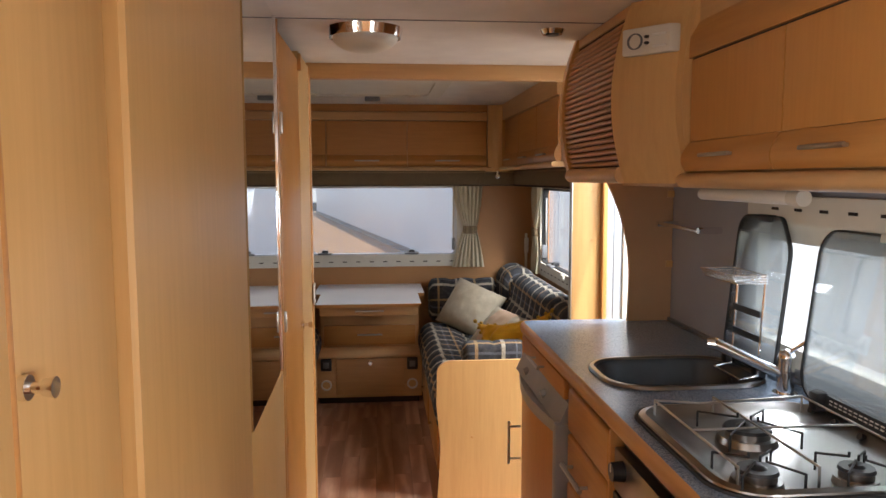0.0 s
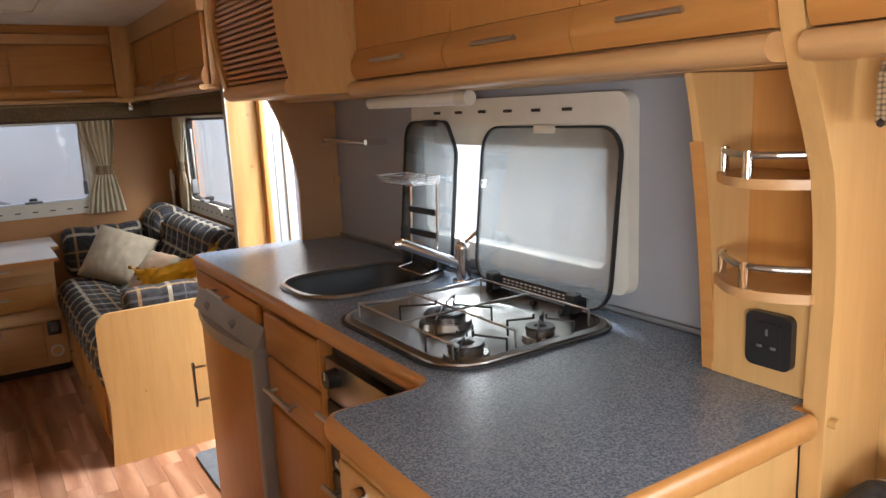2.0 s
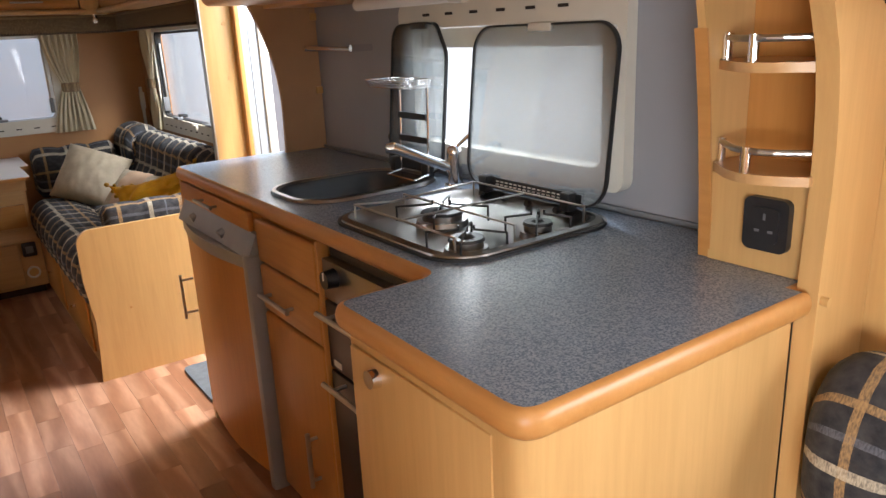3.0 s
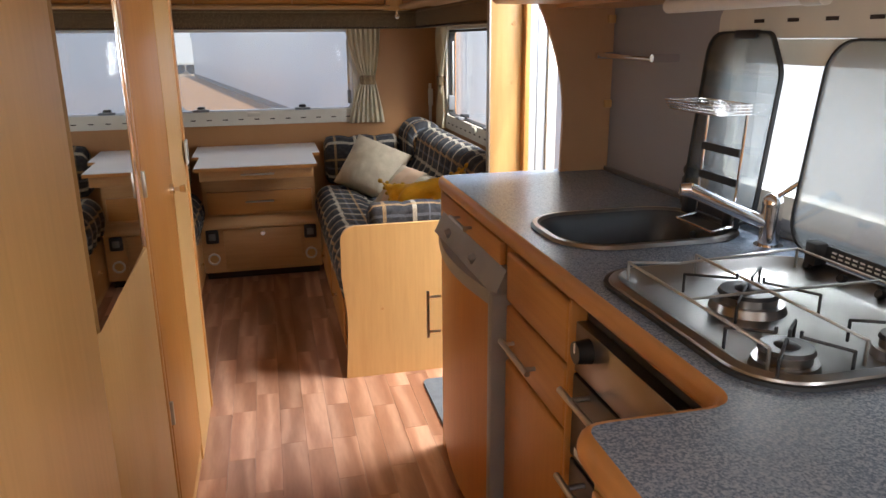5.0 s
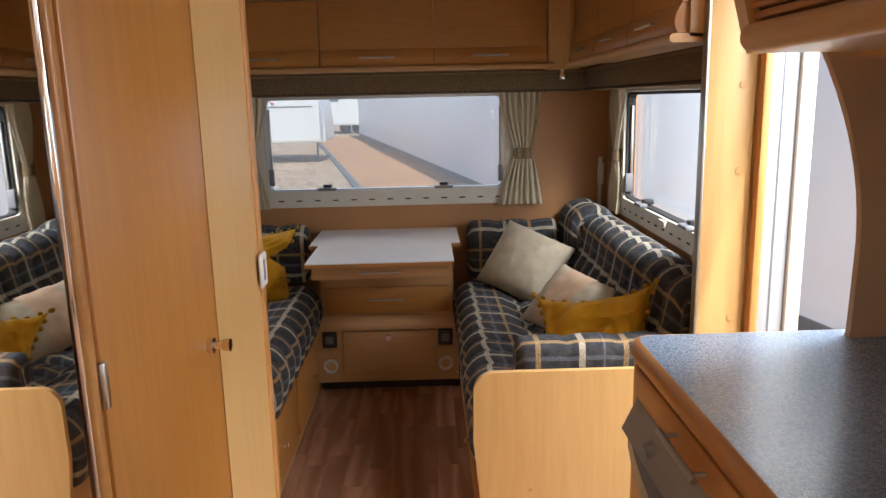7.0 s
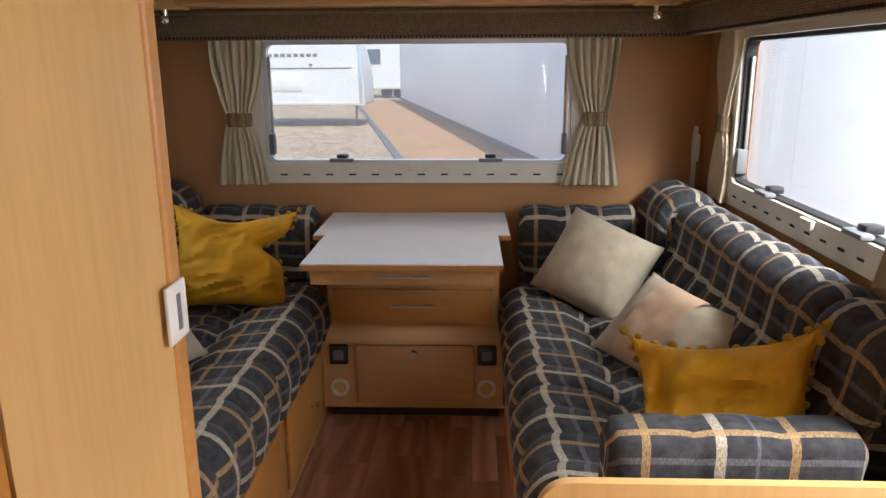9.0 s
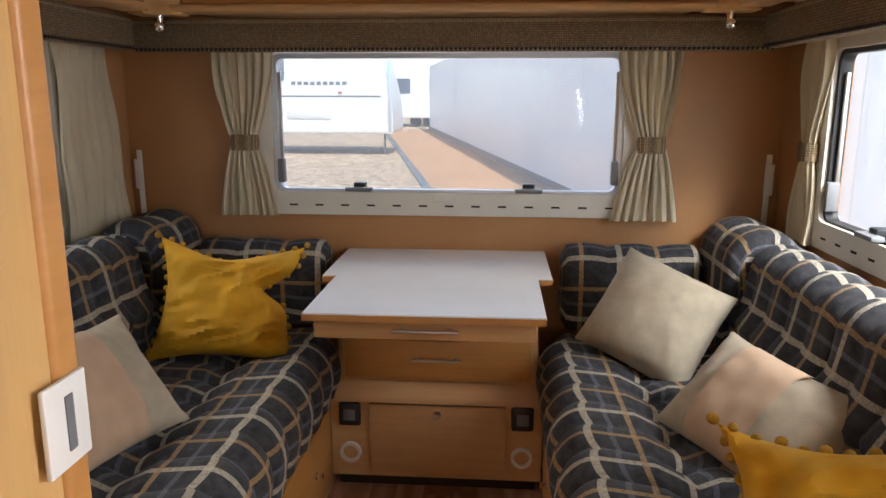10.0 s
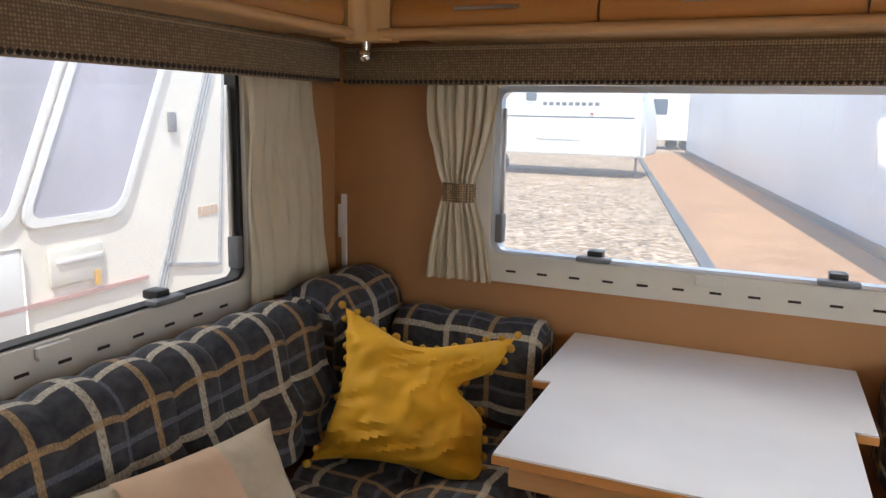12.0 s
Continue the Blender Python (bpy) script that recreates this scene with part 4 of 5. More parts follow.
bar_handle(dr, (0.09, 4.578, 0.445), (0.24, 4.578, 0.445), (0, -0.02, 0), 0.005)
dr = part("table_drawer", B(-0.105, 0.438, 4.20, 4.595, 0.632, 0.682, 0.004), BEECH_X, chest, "beech front of the pull-out table")
bar_handle(dr, (0.09, 4.20, 0.66), (0.25, 4.20, 0.66), (0, -0.02, 0), 0.005)
top = [(-0.125, 4.175), (0.457, 4.175), (0.457, 4.55), (0.497, 4.55), (0.497, 4.935), (-0.165, 4.935), (-0.165, 4.55), (-0.125, 4.55)]
part("top", prism(bmesh.new(), top, "z", 0.6845, 0.703), LAMINATE_W, chest, "pale glossy laminate table top")
part("top_edge", prism(bmesh.new(), [(x + (0.002 if x > CX else -0.002), y - 0.002) for x, y in top], "z", 0.6835, 0.699), EDGE_X, chest, "wood-edged rim")
fl = part("flap", B(-0.045, 0.375, 4.588, 4.5995, 0.065, 0.29, 0.004), BEECH_X, chest, "beech flap door")
knob(fl, (0.165, 4.588, 0.262), (0, -0.022, 0), 0.011)
for x in (-0.105, 0.425):
    sk = thing("socket_outlet", "black plastic socket on the chest base", "socket", (x, 4.59, 0.26), "chest sockets")
    part("plate", B(x - 0.034, x + 0.034, 4.585, 4.5995, 0.215, 0.292, 0.008), BLACK, sk)
    part("insert", B(x - 0.018, x + 0.018, 4.581, 4.5848, 0.235, 0.272, 0.002), PLASTIC_G, sk)
    vt = thing("heater_vent", "round cream heater outlet in the chest base", "vent", (x, 4.59, 0.12), "heater vents")
    rr = [(x + 0.033 * math.cos(k * math.tau / 24), 0.125 + 0.033 * math.sin(k * math.tau / 24)) for k in range(24)]
    ri = [(x + 0.024 * math.cos(k * math.tau / 24), 0.125 + 0.024 * math.sin(k * math.tau / 24)) for k in range(24)]
    part("ring", ring(bmesh.new(), rr, ri, "y", 4.588, 4.5998), PLASTIC_C, vt)
    part("flap", cyl(bmesh.new(), (x, 4.597, 0.125), (x, 4.599, 0.125), 0.023, 20), BEECH, vt)

# ---- kitchen ----
KF = 0.722
ZW = 0.90



def fillet(pts, radii, seg=6):
    """Round the corners of an outline by the radii given."""
    out = []
    n = len(pts)
    for k in range(n):
        p0, p, p1 = Vector(pts[k - 1]), Vector(pts[k]), Vector(pts[(k + 1) % n])
        r = radii[k]
        if r <= 0:
            out.append(tuple(p))
            continue
        a, b = p + (p0 - p).normalized() * r, p + (p1 - p).normalized() * r
        for s in range(seg + 1):
            t = s / seg
            q = a * (1 - t) ** 2 + p * 2 * t * (1 - t) + b * t ** 2
            out.append(tuple(q))
    return out


def inset(pts, d):
    """Move every point of an outline in by d, by the normals of its edges."""
    out = []
    n = len(pts)
    area = sum(pts[k - 1][0] * pts[k][1] - pts[k][0] * pts[k - 1][1] for k in range(n))
    s = 1 if area > 0 else -1
    for k in range(n):
        p0, p, p1 = Vector(pts[k - 1]), Vector(pts[k]), Vector(pts[(k + 1) % n])
        e = ((p - p0).normalized() + (p1 - p).normalized()).normalized()
        nrm = Vector((-e[1], e[0])) * s
        out.append(tuple(p + nrm * d))
    return out


outline = fillet([(0.713, 2.645), (0.713, 1.19), (0.525, 1.19), (0.518, 0.742), (1.07, 0.742), (1.07, 0.768), (1.238, 0.768), (1.238, 2.645)],
                 [0.05, 0.03, 0.04, 0.045, 0, 0, 0, 0])
wt = thing("kitchen_worktop", "slate-grey speckled worktop with a rounded wooden edge", "worktop", (0.95, 1.7, 0.862))
SINK = rounded(0.785, 1.165, 1.775, 2.05, 0.10, 8)
HOB = rounded(0.775, 1.155, 1.20, 1.625, 0.07, 8)
bm = bmesh.new()
loops = []
for pts in (inset(outline, 0.014), SINK, HOB):
    vs = [bm.verts.new((x, y, ZW)) for x, y in pts]
    loops += [bm.edges.new((vs[k - 1], vs[k])) for k in range(len(vs))]
bmesh.ops.triangle_fill(bm, use_beauty=True, use_dissolve=False, edges=loops)
bmesh.ops.recalc_face_normals(bm, faces=bm.faces)
for f in bm.faces:
    if f.normal.z < 0:
        f.normal_flip()
part("surface", bm, WORKTOP, wt, "speckled blue-grey laminate")
bm = bmesh.new()
rows = []
inn = inset(outline, 0.0142)
for k in range(9):
    a = radians(90 - 180 * k / 8)
    d = 0.014 - 0.014 * math.cos(a) ** 0.8 if abs(math.cos(a)) > 1e-6 else 0.014
    z = ZW - 0.019 + 0.019 * math.sin(a)
    rows.append([bm.verts.new((x, y, z)) for x, y in inset(outline, d)])
for r0, r1 in zip(rows, rows[1:]):
    for k in range(len(r0)):
        bm.faces.new((r0[k - 1], r0[k], r1[k], r1[k - 1]))
bmesh.ops.recalc_face_normals(bm, faces=bm.faces)
part("edge", bm, EDGE, wt, "rounded orange-brown wooden edge")
part("upstand", B(1.228, 1.2385, 0.95, 2.60, ZW + 0.001, ZW + 0.012, 0.003), PLASTIC_G, wt, "thin grey sealing strip")

# carcass, above and beside the fridge
unit = thing("kitchen_cabinet", "orange-brown kitchen drawer and cupboard unit", "kitchen cabinet", (0.95, 1.82, 0))
part("body", B(KF + 0.02, 1.236, 1.64, 1.99, 0.07, ZW - 0.15), BEECH, unit)
# recessed strip under the kitchen units, shade put into its near-black colour
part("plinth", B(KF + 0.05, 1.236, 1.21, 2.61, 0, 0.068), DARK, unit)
part("apron", B(KF + 0.016, KF + 0.03, 1.643, 2.63, 0.80, 0.865), DOORWOOD_H, unit)
for nm, y0, y1, z0, z1, h in (("drawer", 1.645, 1.985, 0.735, 0.848, None), ("drawer", 1.645, 1.985, 0.605, 0.727, "h"), ("cupboard_door", 1.645, 1.985, 0.08, 0.597, "v")):
    d = part(nm, B(KF - 0.002, KF + 0.018, y0, y1, z0, z1, 0.008, 3), DOORWOOD_H if nm == "drawer" else DOORWOOD, unit, "orange-brown rounded front")
    if h == "h":
        bar_handle(d, (KF - 0.002, 1.775, 0.658), (KF - 0.002, 1.945, 0.658), (-0.024, 0, 0))
    if h == "v":
        bar_handle(d, (KF - 0.002, 1.735, 0.205), (KF - 0.002, 1.735, 0.355), (-0.024, 0, 0))
top_dr = part("top_drawer", B(KF - 0.002, KF + 0.015, 2.03, 2.60, 0.80, 0.856, 0.006), DOORWOOD_H, unit, "slim orange-brown drawer above the fridge")
bar_handle(top_dr, (KF - 0.002, 2.25, 0.83), (KF - 0.002, 2.40, 0.83), (-0.022, 0, 0), 0.005)
part("end_panel", B(KF + 0.005, 1.236, 2.612, 2.632, 0, 0.86), BEECH, unit)

fr = thing("fridge", "compact caravan fridge with wood door and grey trim", "fridge", (0.95, 2.30, 0.04))
part("body", B(KF + 0.03, 1.22, 2.01, 2.60, 0.07, 0.795), PLASTIC_G, fr)
bm = prism(bmesh.new(), [(0.752, 2.03), (0.752, 2.605)] + [(0.752 - 0.03 - 0.028 * math.sin(math.pi * k / 10), 2.605 - 0.575 * k / 10) for k in range(11)], "z", 0.06, 0.70)
fd = part("door", bm, WARD, fr, "bowed wood-veneer fridge door")
part("door_edge", B(0.69, 0.75, 1.996, 2.028, 0.05, 0.745, 0.008), FRIDGE_GREY, fr, "grey plastic door edge")
bm = prism(bmesh.new(), [(0.742, 2.01), (0.742, 2.605)] + [(0.742 - 0.03 - 0.034 * math.sin(math.pi * k / 10), 2.605 - 0.595 * k / 10) for k in range(11)], "z", 0.701, 0.735)
part("grip", bm, FRIDGE_GREY, fd, "curved grey grip rail")
bm = prism(bmesh.new(), [(0.70, 0.737), (0.745, 0.737), (0.745, 0.797), (0.728, 0.797)], "y", 2.005, 2.605)
bar_handle(fd, (0.715, 2.598, 0.40), (0.715, 2.598, 0.55), (-0.04, 0, 0), 0.005)
cp = part("control_panel", bm, FRIDGE_GREY, fr, "grey control panel")
for y in (2.22, 2.47):
    part("control_knob", cyl(bmesh.new(), (0.716, y, 0.766), (0.700, y, 0.760), 0.014, 18, 0.012), FRIDGE_GREY, cp)

oven = thing("oven", "built-in oven with steel panel and bar handles", "oven", (0.95, 1.42, 0.1))
part("body", B(KF + 0.041, 1.2, 1.215, 1.632, 0.10, 0.79), BLACK, oven)
part("control_panel", B(KF + 0.008, KF + 0.04, 1.222, 1.632, 0.73, 0.822, 0.003), STEEL, oven, "brushed steel control panel")
# open gap above the panel, its shade put in as a black strip
part("top_gap", B(KF + 0.03, KF + 0.04, 1.222, 1.632, 0.823, 0.862), BLACK, oven, "black strip for the shade in the gap")
for y in (1.575, 1.27):
    k = part("control_knob", cyl(bmesh.new(), (KF + 0.01, y, 0.79), (KF - 0.018, y, 0.79), 0.022, 24, 0.019), BLACK, oven, "black control knob")
    part("pointer", B(KF - 0.0195, KF - 0.0182, y - 0.002, y + 0.002, 0.79, 0.807), PLASTIC_W, k)
for z0, z1 in ((0.565, 0.726), (0.12, 0.558)):
    od = part("oven_door", B(KF + 0.006, KF + 0.04, 1.222, 1.632, z0, z1, 0.004), BLACK, oven, "dark glass oven door")
    bar_handle(od, (KF + 0.006, 1.26, z1 - 0.016), (KF + 0.006, 1.605, z1 - 0.016), (-0.035, 0, 0), 0.006)
part("mark", B(KF + 0.0048, KF + 0.0058, 1.575, 1.61, 0.575, 0.59), PLASTIC_W, oven, "small pale label")
part("stile", B(KF - 0.002, KF + 0.03, 1.634, 1.643, 0.07, 0.86, 0.003), DOORWOOD, oven)

pen = thing("end_cabinet", "pale beech end cabinet under the projecting worktop", "kitchen cabinet", (0.8, 0.97, 0))
bm = prism(bmesh.new(), fillet([(0.545, 1.165), (0.54, 0.772), (1.075, 0.772), (1.075, 1.2), (0.735, 1.2), (0.72, 1.165)], [0.01, 0.035, 0, 0, 0, 0]), "z", 0.0, 0.862)
part("body", bm, BEECH, pen)
part("door", B(0.5375, 0.5445, 0.82, 1.15, 0.08, 0.84, 0.003), BEECH, pen)
bm = cyl(bmesh.new(), (0.538, 1.075, 0.815), (0.524, 1.075, 0.815), 0.016, 20, 0.014)
part("catch", bm, CHROME, pen, "round chrome push catch")

# sink
sink = thing("kitchen_sink", "oval dark grey sink bowl with a bright rim", "sink", (0.975, 1.91, 0.76))
o = rounded(0.768, 1.182, 1.76, 2.065, 0.115, 8)
bm = bmesh.new()
levels = [(o, ZW + 0.002), (inset(o, 0.004), ZW + 0.009), (inset(o, 0.014), ZW + 0.010), (inset(o, 0.02), ZW + 0.004)]
rows = [[bm.verts.new((x, y, z)) for x, y in pts] for pts, z in levels]
for r0, r1 in zip(rows, rows[1:]):
    for k in range(len(r0)):
        bm.faces.new((r0[k - 1], r0[k], r1[k], r1[k - 1]))
bmesh.ops.recalc_face_normals(bm, faces=bm.faces)
part("rim", bm, STEEL, sink, "bright steel rim")
bm = bmesh.new()
levels = [(inset(o, 0.0195), ZW + 0.004), (inset(o, 0.03), ZW - 0.008), (inset(o, 0.042), ZW - 0.10), (inset(o, 0.075), ZW - 0.125), (inset(o, 0.11), ZW - 0.128)]
rows = [[bm.verts.new((x, y, z)) for x, y in pts] for pts, z in levels]
for r0, r1 in zip(rows, rows[1:]):
    for k in range(len(r0)):
        bm.faces.new((r0[k - 1], r0[k], r1[k], r1[k - 1]))
bm.faces.new(rows[-1])
bmesh.ops.recalc_face_normals(bm, faces=bm.faces)
for f in bm.faces:
    f.normal_flip()
part("bowl", bm, SINKGREY, sink, "dark grey bowl")
part("drain", cyl(bmesh.new(), (0.975, 1.91, ZW - 0.1275), (0.975, 1.91, ZW - 0.124), 0.032, 24), STEEL, sink)
part("overflow", cyl(bmesh.new(), (1.128, 1.93, ZW - 0.03), (1.136, 1.93, ZW - 0.03), 0.008, 14), STEEL, sink)

tap = thing("mixer_tap", "chrome single-lever mixer tap with a straight spout", "tap", (1.15, 1.705, ZW))
part("body", cyl(cyl(bmesh.new(), (1.15, 1.705, ZW), (1.15, 1.705, ZW + 0.008), 0.027, 24), (1.15, 1.705, ZW + 0.008), (1.15, 1.705, ZW + 0.085), 0.0185, 24), CHROME, tap)
bm = cyl(bmesh.new(), (1.15, 1.705, ZW + 0.045), (1.005, 1.755, ZW + 0.112), 0.012, 20, 0.014)
cyl(bm, (1.005, 1.755, ZW + 0.112), (0.988, 1.761, ZW + 0.112), 0.015, 16, 0.012)
part("spout", bm, CHROME, tap)
bm = ball(bmesh.new(), (1.15, 1.705, ZW + 0.088), 0.0195, 18)
cyl(bm, (1.15, 1.705, ZW + 0.095), (1.185, 1.66, ZW + 0.145), 0.0045, 10)
part("lever", bm, CHROME, tap)

# hob
hob = thing("gas_hob", "stainless steel three-burner gas hob with wire supports", "hob", (0.965, 1.41, ZW))
o = rounded(0.757, 1.172, 1.182, 1.642, 0.085, 10)
bm = bmesh.new()
levels = [(o, ZW + 0.001), (inset(o, 0.003), ZW + 0.009), (inset(o, 0.016), ZW + 0.012), (inset(o, 0.034), ZW + 0.002), (inset(o, 0.05), ZW - 0.008)]
rows = [[bm.verts.new((x, y, z)) for x, y in pts] for pts, z in levels]
for r0, r1 in zip(rows, rows[1:]):
    for k in range(len(r0)):
        bm.faces.new((r0[k - 1], r0[k], r1[k], r1[k - 1]))
bm.faces.new(rows[-1])
bmesh.ops.recalc_face_normals(bm, faces=bm.faces)
if sum(f.normal.z for f in bm.faces) < 0:
    bmesh.ops.reverse_faces(bm, faces=bm.faces)
part("pan", bm, STEEL, hob, "pressed stainless steel pan")
part("gasket", ring(bmesh.new(), inset(o, -0.006), inset(o, 0.001), "z", ZW + 0.0008, ZW + 0.006), RUBBER, hob, "dark rubber gasket")
for x, y, r in ((0.93, 1.455, 0.042), (0.845, 1.26, 0.032), (1.01, 1.25, 0.027)):
    b = part("burner", cyl(cyl(bmesh.new(), (x, y, ZW - 0.008), (x, y, ZW + 0.004), r * 1.35, 28, r * 1.25), (x, y, ZW + 0.004), (x, y, ZW + 0.016), r, 28), STEEL, hob)
    part("cap", cyl(cyl(bmesh.new(), (x, y, ZW + 0.0165), (x, y, ZW + 0.022), r * 1.08, 28, r * 1.0), (x, y, ZW + 0.022), (x, y, ZW + 0.026), r * 0.5, 20, r * 0.3), BLACK, b, "black burner cap")
    for k in range(4):
        a = radians(45 + 90 * k)
        p0, p1 = Vector((x + 2.3 * r * math.cos(a), y + 2.3 * r * math.sin(a), ZW + 0.03)), Vector((x + 0.45 * r * math.cos(a), y + 0.45 * r * math.sin(a), ZW + 0.036))
        part("pan_finger", tube(bmesh.new(), [p0 + Vector((0, 0, -0.03)), p0, p1, p1 + Vector((0, 0, 0.008 if k % 2 else -0.008))], 0.0022, 8), BLACK, hob)
zz = ZW + 0.034
for pts in ([(0.80, 1.235, ZW), (0.80, 1.235, zz), (0.80, 1.59, zz), (0.80, 1.59, ZW)], [(0.93, 1.225, ZW), (0.93, 1.225, zz), (0.93, 1.60, zz), (0.93, 1.60, ZW)],
            [(1.12, 1.235, ZW), (1.12, 1.235, zz), (1.12, 1.59, zz), (1.12, 1.59, ZW)], [(0.80, 1.41, zz), (1.12, 1.41, zz)], [(0.80, 1.59, zz), (0.90, 1.60, zz - 0.012), (1.12, 1.59, zz)]):
    part("support_wire", tube(bmesh.new(), [Vector(p) for p in pts], 0.0024, 8), NICKEL, hob, "wire pan support")
for y in (1.24, 1.33, 1.42, 1.50, 1.58):
    part("rivet", cyl(bmesh.new(), (1.142, y, ZW + 0.004), (1.132, y, ZW + 0.008), 0.007, 12), BLACK, hob)


def glass_lid(name, label, y0, y1, z0, z1, x0, x1, r, notch=None, cut=0.0):
    """A toughened glass lid standing open on its hinges, leaning back."""
    ob = thing(name, label, "glass cover", (x0, (y0 + y1) / 2, z0))
    slope = (x1 - x0) / (z1 - z0)

    def lean(bm):
        for v in bm.verts:
            v.co.x += (v.co.z - z0) * slope
        return bm
    o = rounded(y0, y1, z0, z1, r, 8)
    if cut:
        o = fillet([(y0, z0), (y1, z0), (y1, z1), (y0 + cut * 0.7, z1), (y0, z1 - cut)], [r, r, r, 0.02, 0.02], 8)
    part("glass", lean(prism(bmesh.new(), inset(o, 0.004), "x", x0, x0 + 0.005)), LIDGLASS, ob, "smoked toughened glass")
    part("seal", lean(ring(bmesh.new(), o, inset(o, 0.0045), "x", x0 - 0.002, x0 + 0.007)), RUBBER, ob, "black rubber rim")
    ym = (y0 + y1) / 2
    part("grip", lean(B(x0 - 0.004, x0 + 0.009, ym - 0.035, ym + 0.035, z1 - 0.016, z1 + 0.002, 0.003)), PLASTIC_C if notch else BLACK, ob)
    part("base_band", lean(B(x0 - 0.0035, x0 - 0.0008, y0 + 0.06, y1 - 0.06, z0 + 0.004, z0 + 0.026)), BLACK, ob, "black printed band")
    for f in (0.2, 0.8):
        yy = y0 + (y1 - y0) * f
        part("hinge", B(x0 - 0.022, x0 + 0.004, yy - 0.014, yy + 0.014, ZW + 0.008, z0 + 0.03, 0.004), BLACK, ob, "black hinge")
    if notch:
        for j in range(2):
            for k in range(14):
                yy = y0 + 0.12 + k * 0.0155
                part("print", lean(B(x0 - 0.0042, x0 - 0.0036, yy, yy + 0.010, z0 + 0.010 + j * 0.007, z0 + 0.013 + j * 0.007)), PLASTIC_W, ob)
    return ob


glass_lid("hob_cover", "smoked glass hob cover standing open", 1.215, 1.665, 0.918, 1.285, 1.155, 1.196, 0.06, True)
glass_lid("sink_cover", "smoked glass sink cover standing open", 1.775, 2.035, 0.918, 1.300, 1.16, 1.198, 0.055, None, 0.075)

# wire rack hanging by the sink lid
rack = thing("dish_rack", "chrome wire rack with a small top tray", "dish rack", (1.13, 1.86, ZW))
xs = 1.135
for y in (1.80, 1.93):
    part("upright", tube(bmesh.new(), [Vector((1.09, y, ZW + 0.012)), Vector((xs, y, ZW + 0.02)), Vector((xs + 0.01, y, 1.16))], 0.0032, 8), CHROME, rack)
part("loop", tube(bmesh.new(), [Vector((1.09, 1.80, ZW + 0.012)), Vector((1.09, 1.93, ZW + 0.012))], 0.003, 8), CHROME, rack)
for z in (1.0, 1.06):
    part("band", B(xs - 0.001, xs + 0.002, 1.80, 1.93, z, z + 0.016), BLACK, rack, "dark cross band")
for k in range(4):
    z = 1.145 + 0.006 * k
    part("tray_wire", tube(bmesh.new(), [Vector(p) for p in ((1.145, 1.79, z), (1.07 - 0.004 * k, 1.79, z), (1.07 - 0.004 * k, 1.96, z), (1.145, 1.96, z), (1.145, 1.79, z))], 0.0018, 6), CHROME, rack)
for k in range(9):
    y = 1.80 + 0.0185 * k
    part("tray_wire", tube(bmesh.new(), [Vector((1.145, y, 1.162)), Vector((1.14, y, 1.145)), Vector((1.07, y, 1.145)), Vector((1.058, y, 1.165))], 0.0014, 6), CHROME, rack)
cl = thing("sink_plug_holder", "small black plastic holder beside the sink", "holder", (1.2, 2.08, ZW))
part("body", B(1.185, 1.215, 2.055, 2.085, ZW + 0.001, ZW + 0.075, 0.009), BLACK, cl)
part("knob", ball(bmesh.new(), (1.20, 2.07, ZW + 0.088), 0.016), BLACK, cl)

tr = thing("towel_rail", "short chrome towel rail on the grey wall", "towel rail", (1.2, 2.39, 1.235))
bm = tube(bmesh.new(), [Vector((1.175, 2.555, 1.242)), Vector((1.175, 2.22, 1.236))], 0.006, 12)
part("bar", bm, CHROME, tr)
for y in (2.548, 2.228):
    part("bracket", cyl(bmesh.new(), (1.239, y, 1.239), (1.168, y, 1.239), 0.010, 14), CHROME, tr)

# arched end panel by the doorway
arch = thing("arched_end_panel", "tan end panel with a curved edge beside the doorway", "end panel", (1.15, 2.59, ZW))
pts = [(1.2385, ZW + 0.001), (1.085, ZW + 0.001)]
for k in range(13):
    t = k / 12
    z = 0.91 + (1.40 - 0.91) * t
    pts.append((1.087 + 0.004 * math.sin(t * 3) - 0.092 * max(0, (t - 0.28) / 0.72) ** 2.0, z))
pts += [(1.2385, 1.40)]
part("panel", prism(bmesh.new(), pts, "y", 2.585, 2.60), ARCHWOOD, arch)
for z in (1.10, 1.34):
    part("clip", B(1.215, 1.238, 2.572, 2.5848, z - 0.012, z + 0.012, 0.003), BEECH, arch, "small beech corner block")

# kitchen overhead cabinets
ko = thing("kitchen_overhead_cabinet", "kitchen overhead cabinet of curved orange-brown flap doors", "overhead cabinet", (1.1, 1.3, 1.37))
part("body", B(1.005, 1.238, 0.772, 1.89, 1.386, ZC - 0.002), BEECH_H, ko)
for a, b in ((0.772, 1.112), (1.112, 1.476), (1.476, 1.885)):
    overhead_door(ko, "x", 0.985, a + 0.002, b - 0.002, -1, DOORWOOD, DOORWOOD_H, 1.410, 1.675, 0.04)
part("bottom_rail", prism(bmesh.new(), [(0.982 + 0.024 * math.cos(radians(a)), 1.388 + 0.018 * math.sin(radians(a))) for a in range(90, 271, 15)] + [(1.05, 1.370), (1.05, 1.406)], "y", 0.772, 1.90), BEECH_H, ko, "pale rounded bottom rail")
part("top_board", prism(bmesh.new(), [(0.98, 1.68), (0.982, 1.73), (1.05, ZC - 0.002), (1.07, ZC - 0.002), (1.004, 1.68)], "y", 0.772, 1.89), DOORWOOD_H, ko)
part("gap", B(0.988, 1.0045, 0.772, 1.885, 1.6755, 1.6795), DARK, ko)
part("floor_board", B(1.051, 1.238, 0.772, 2.57, 1.369, 1.385), BEECH_H, ko)



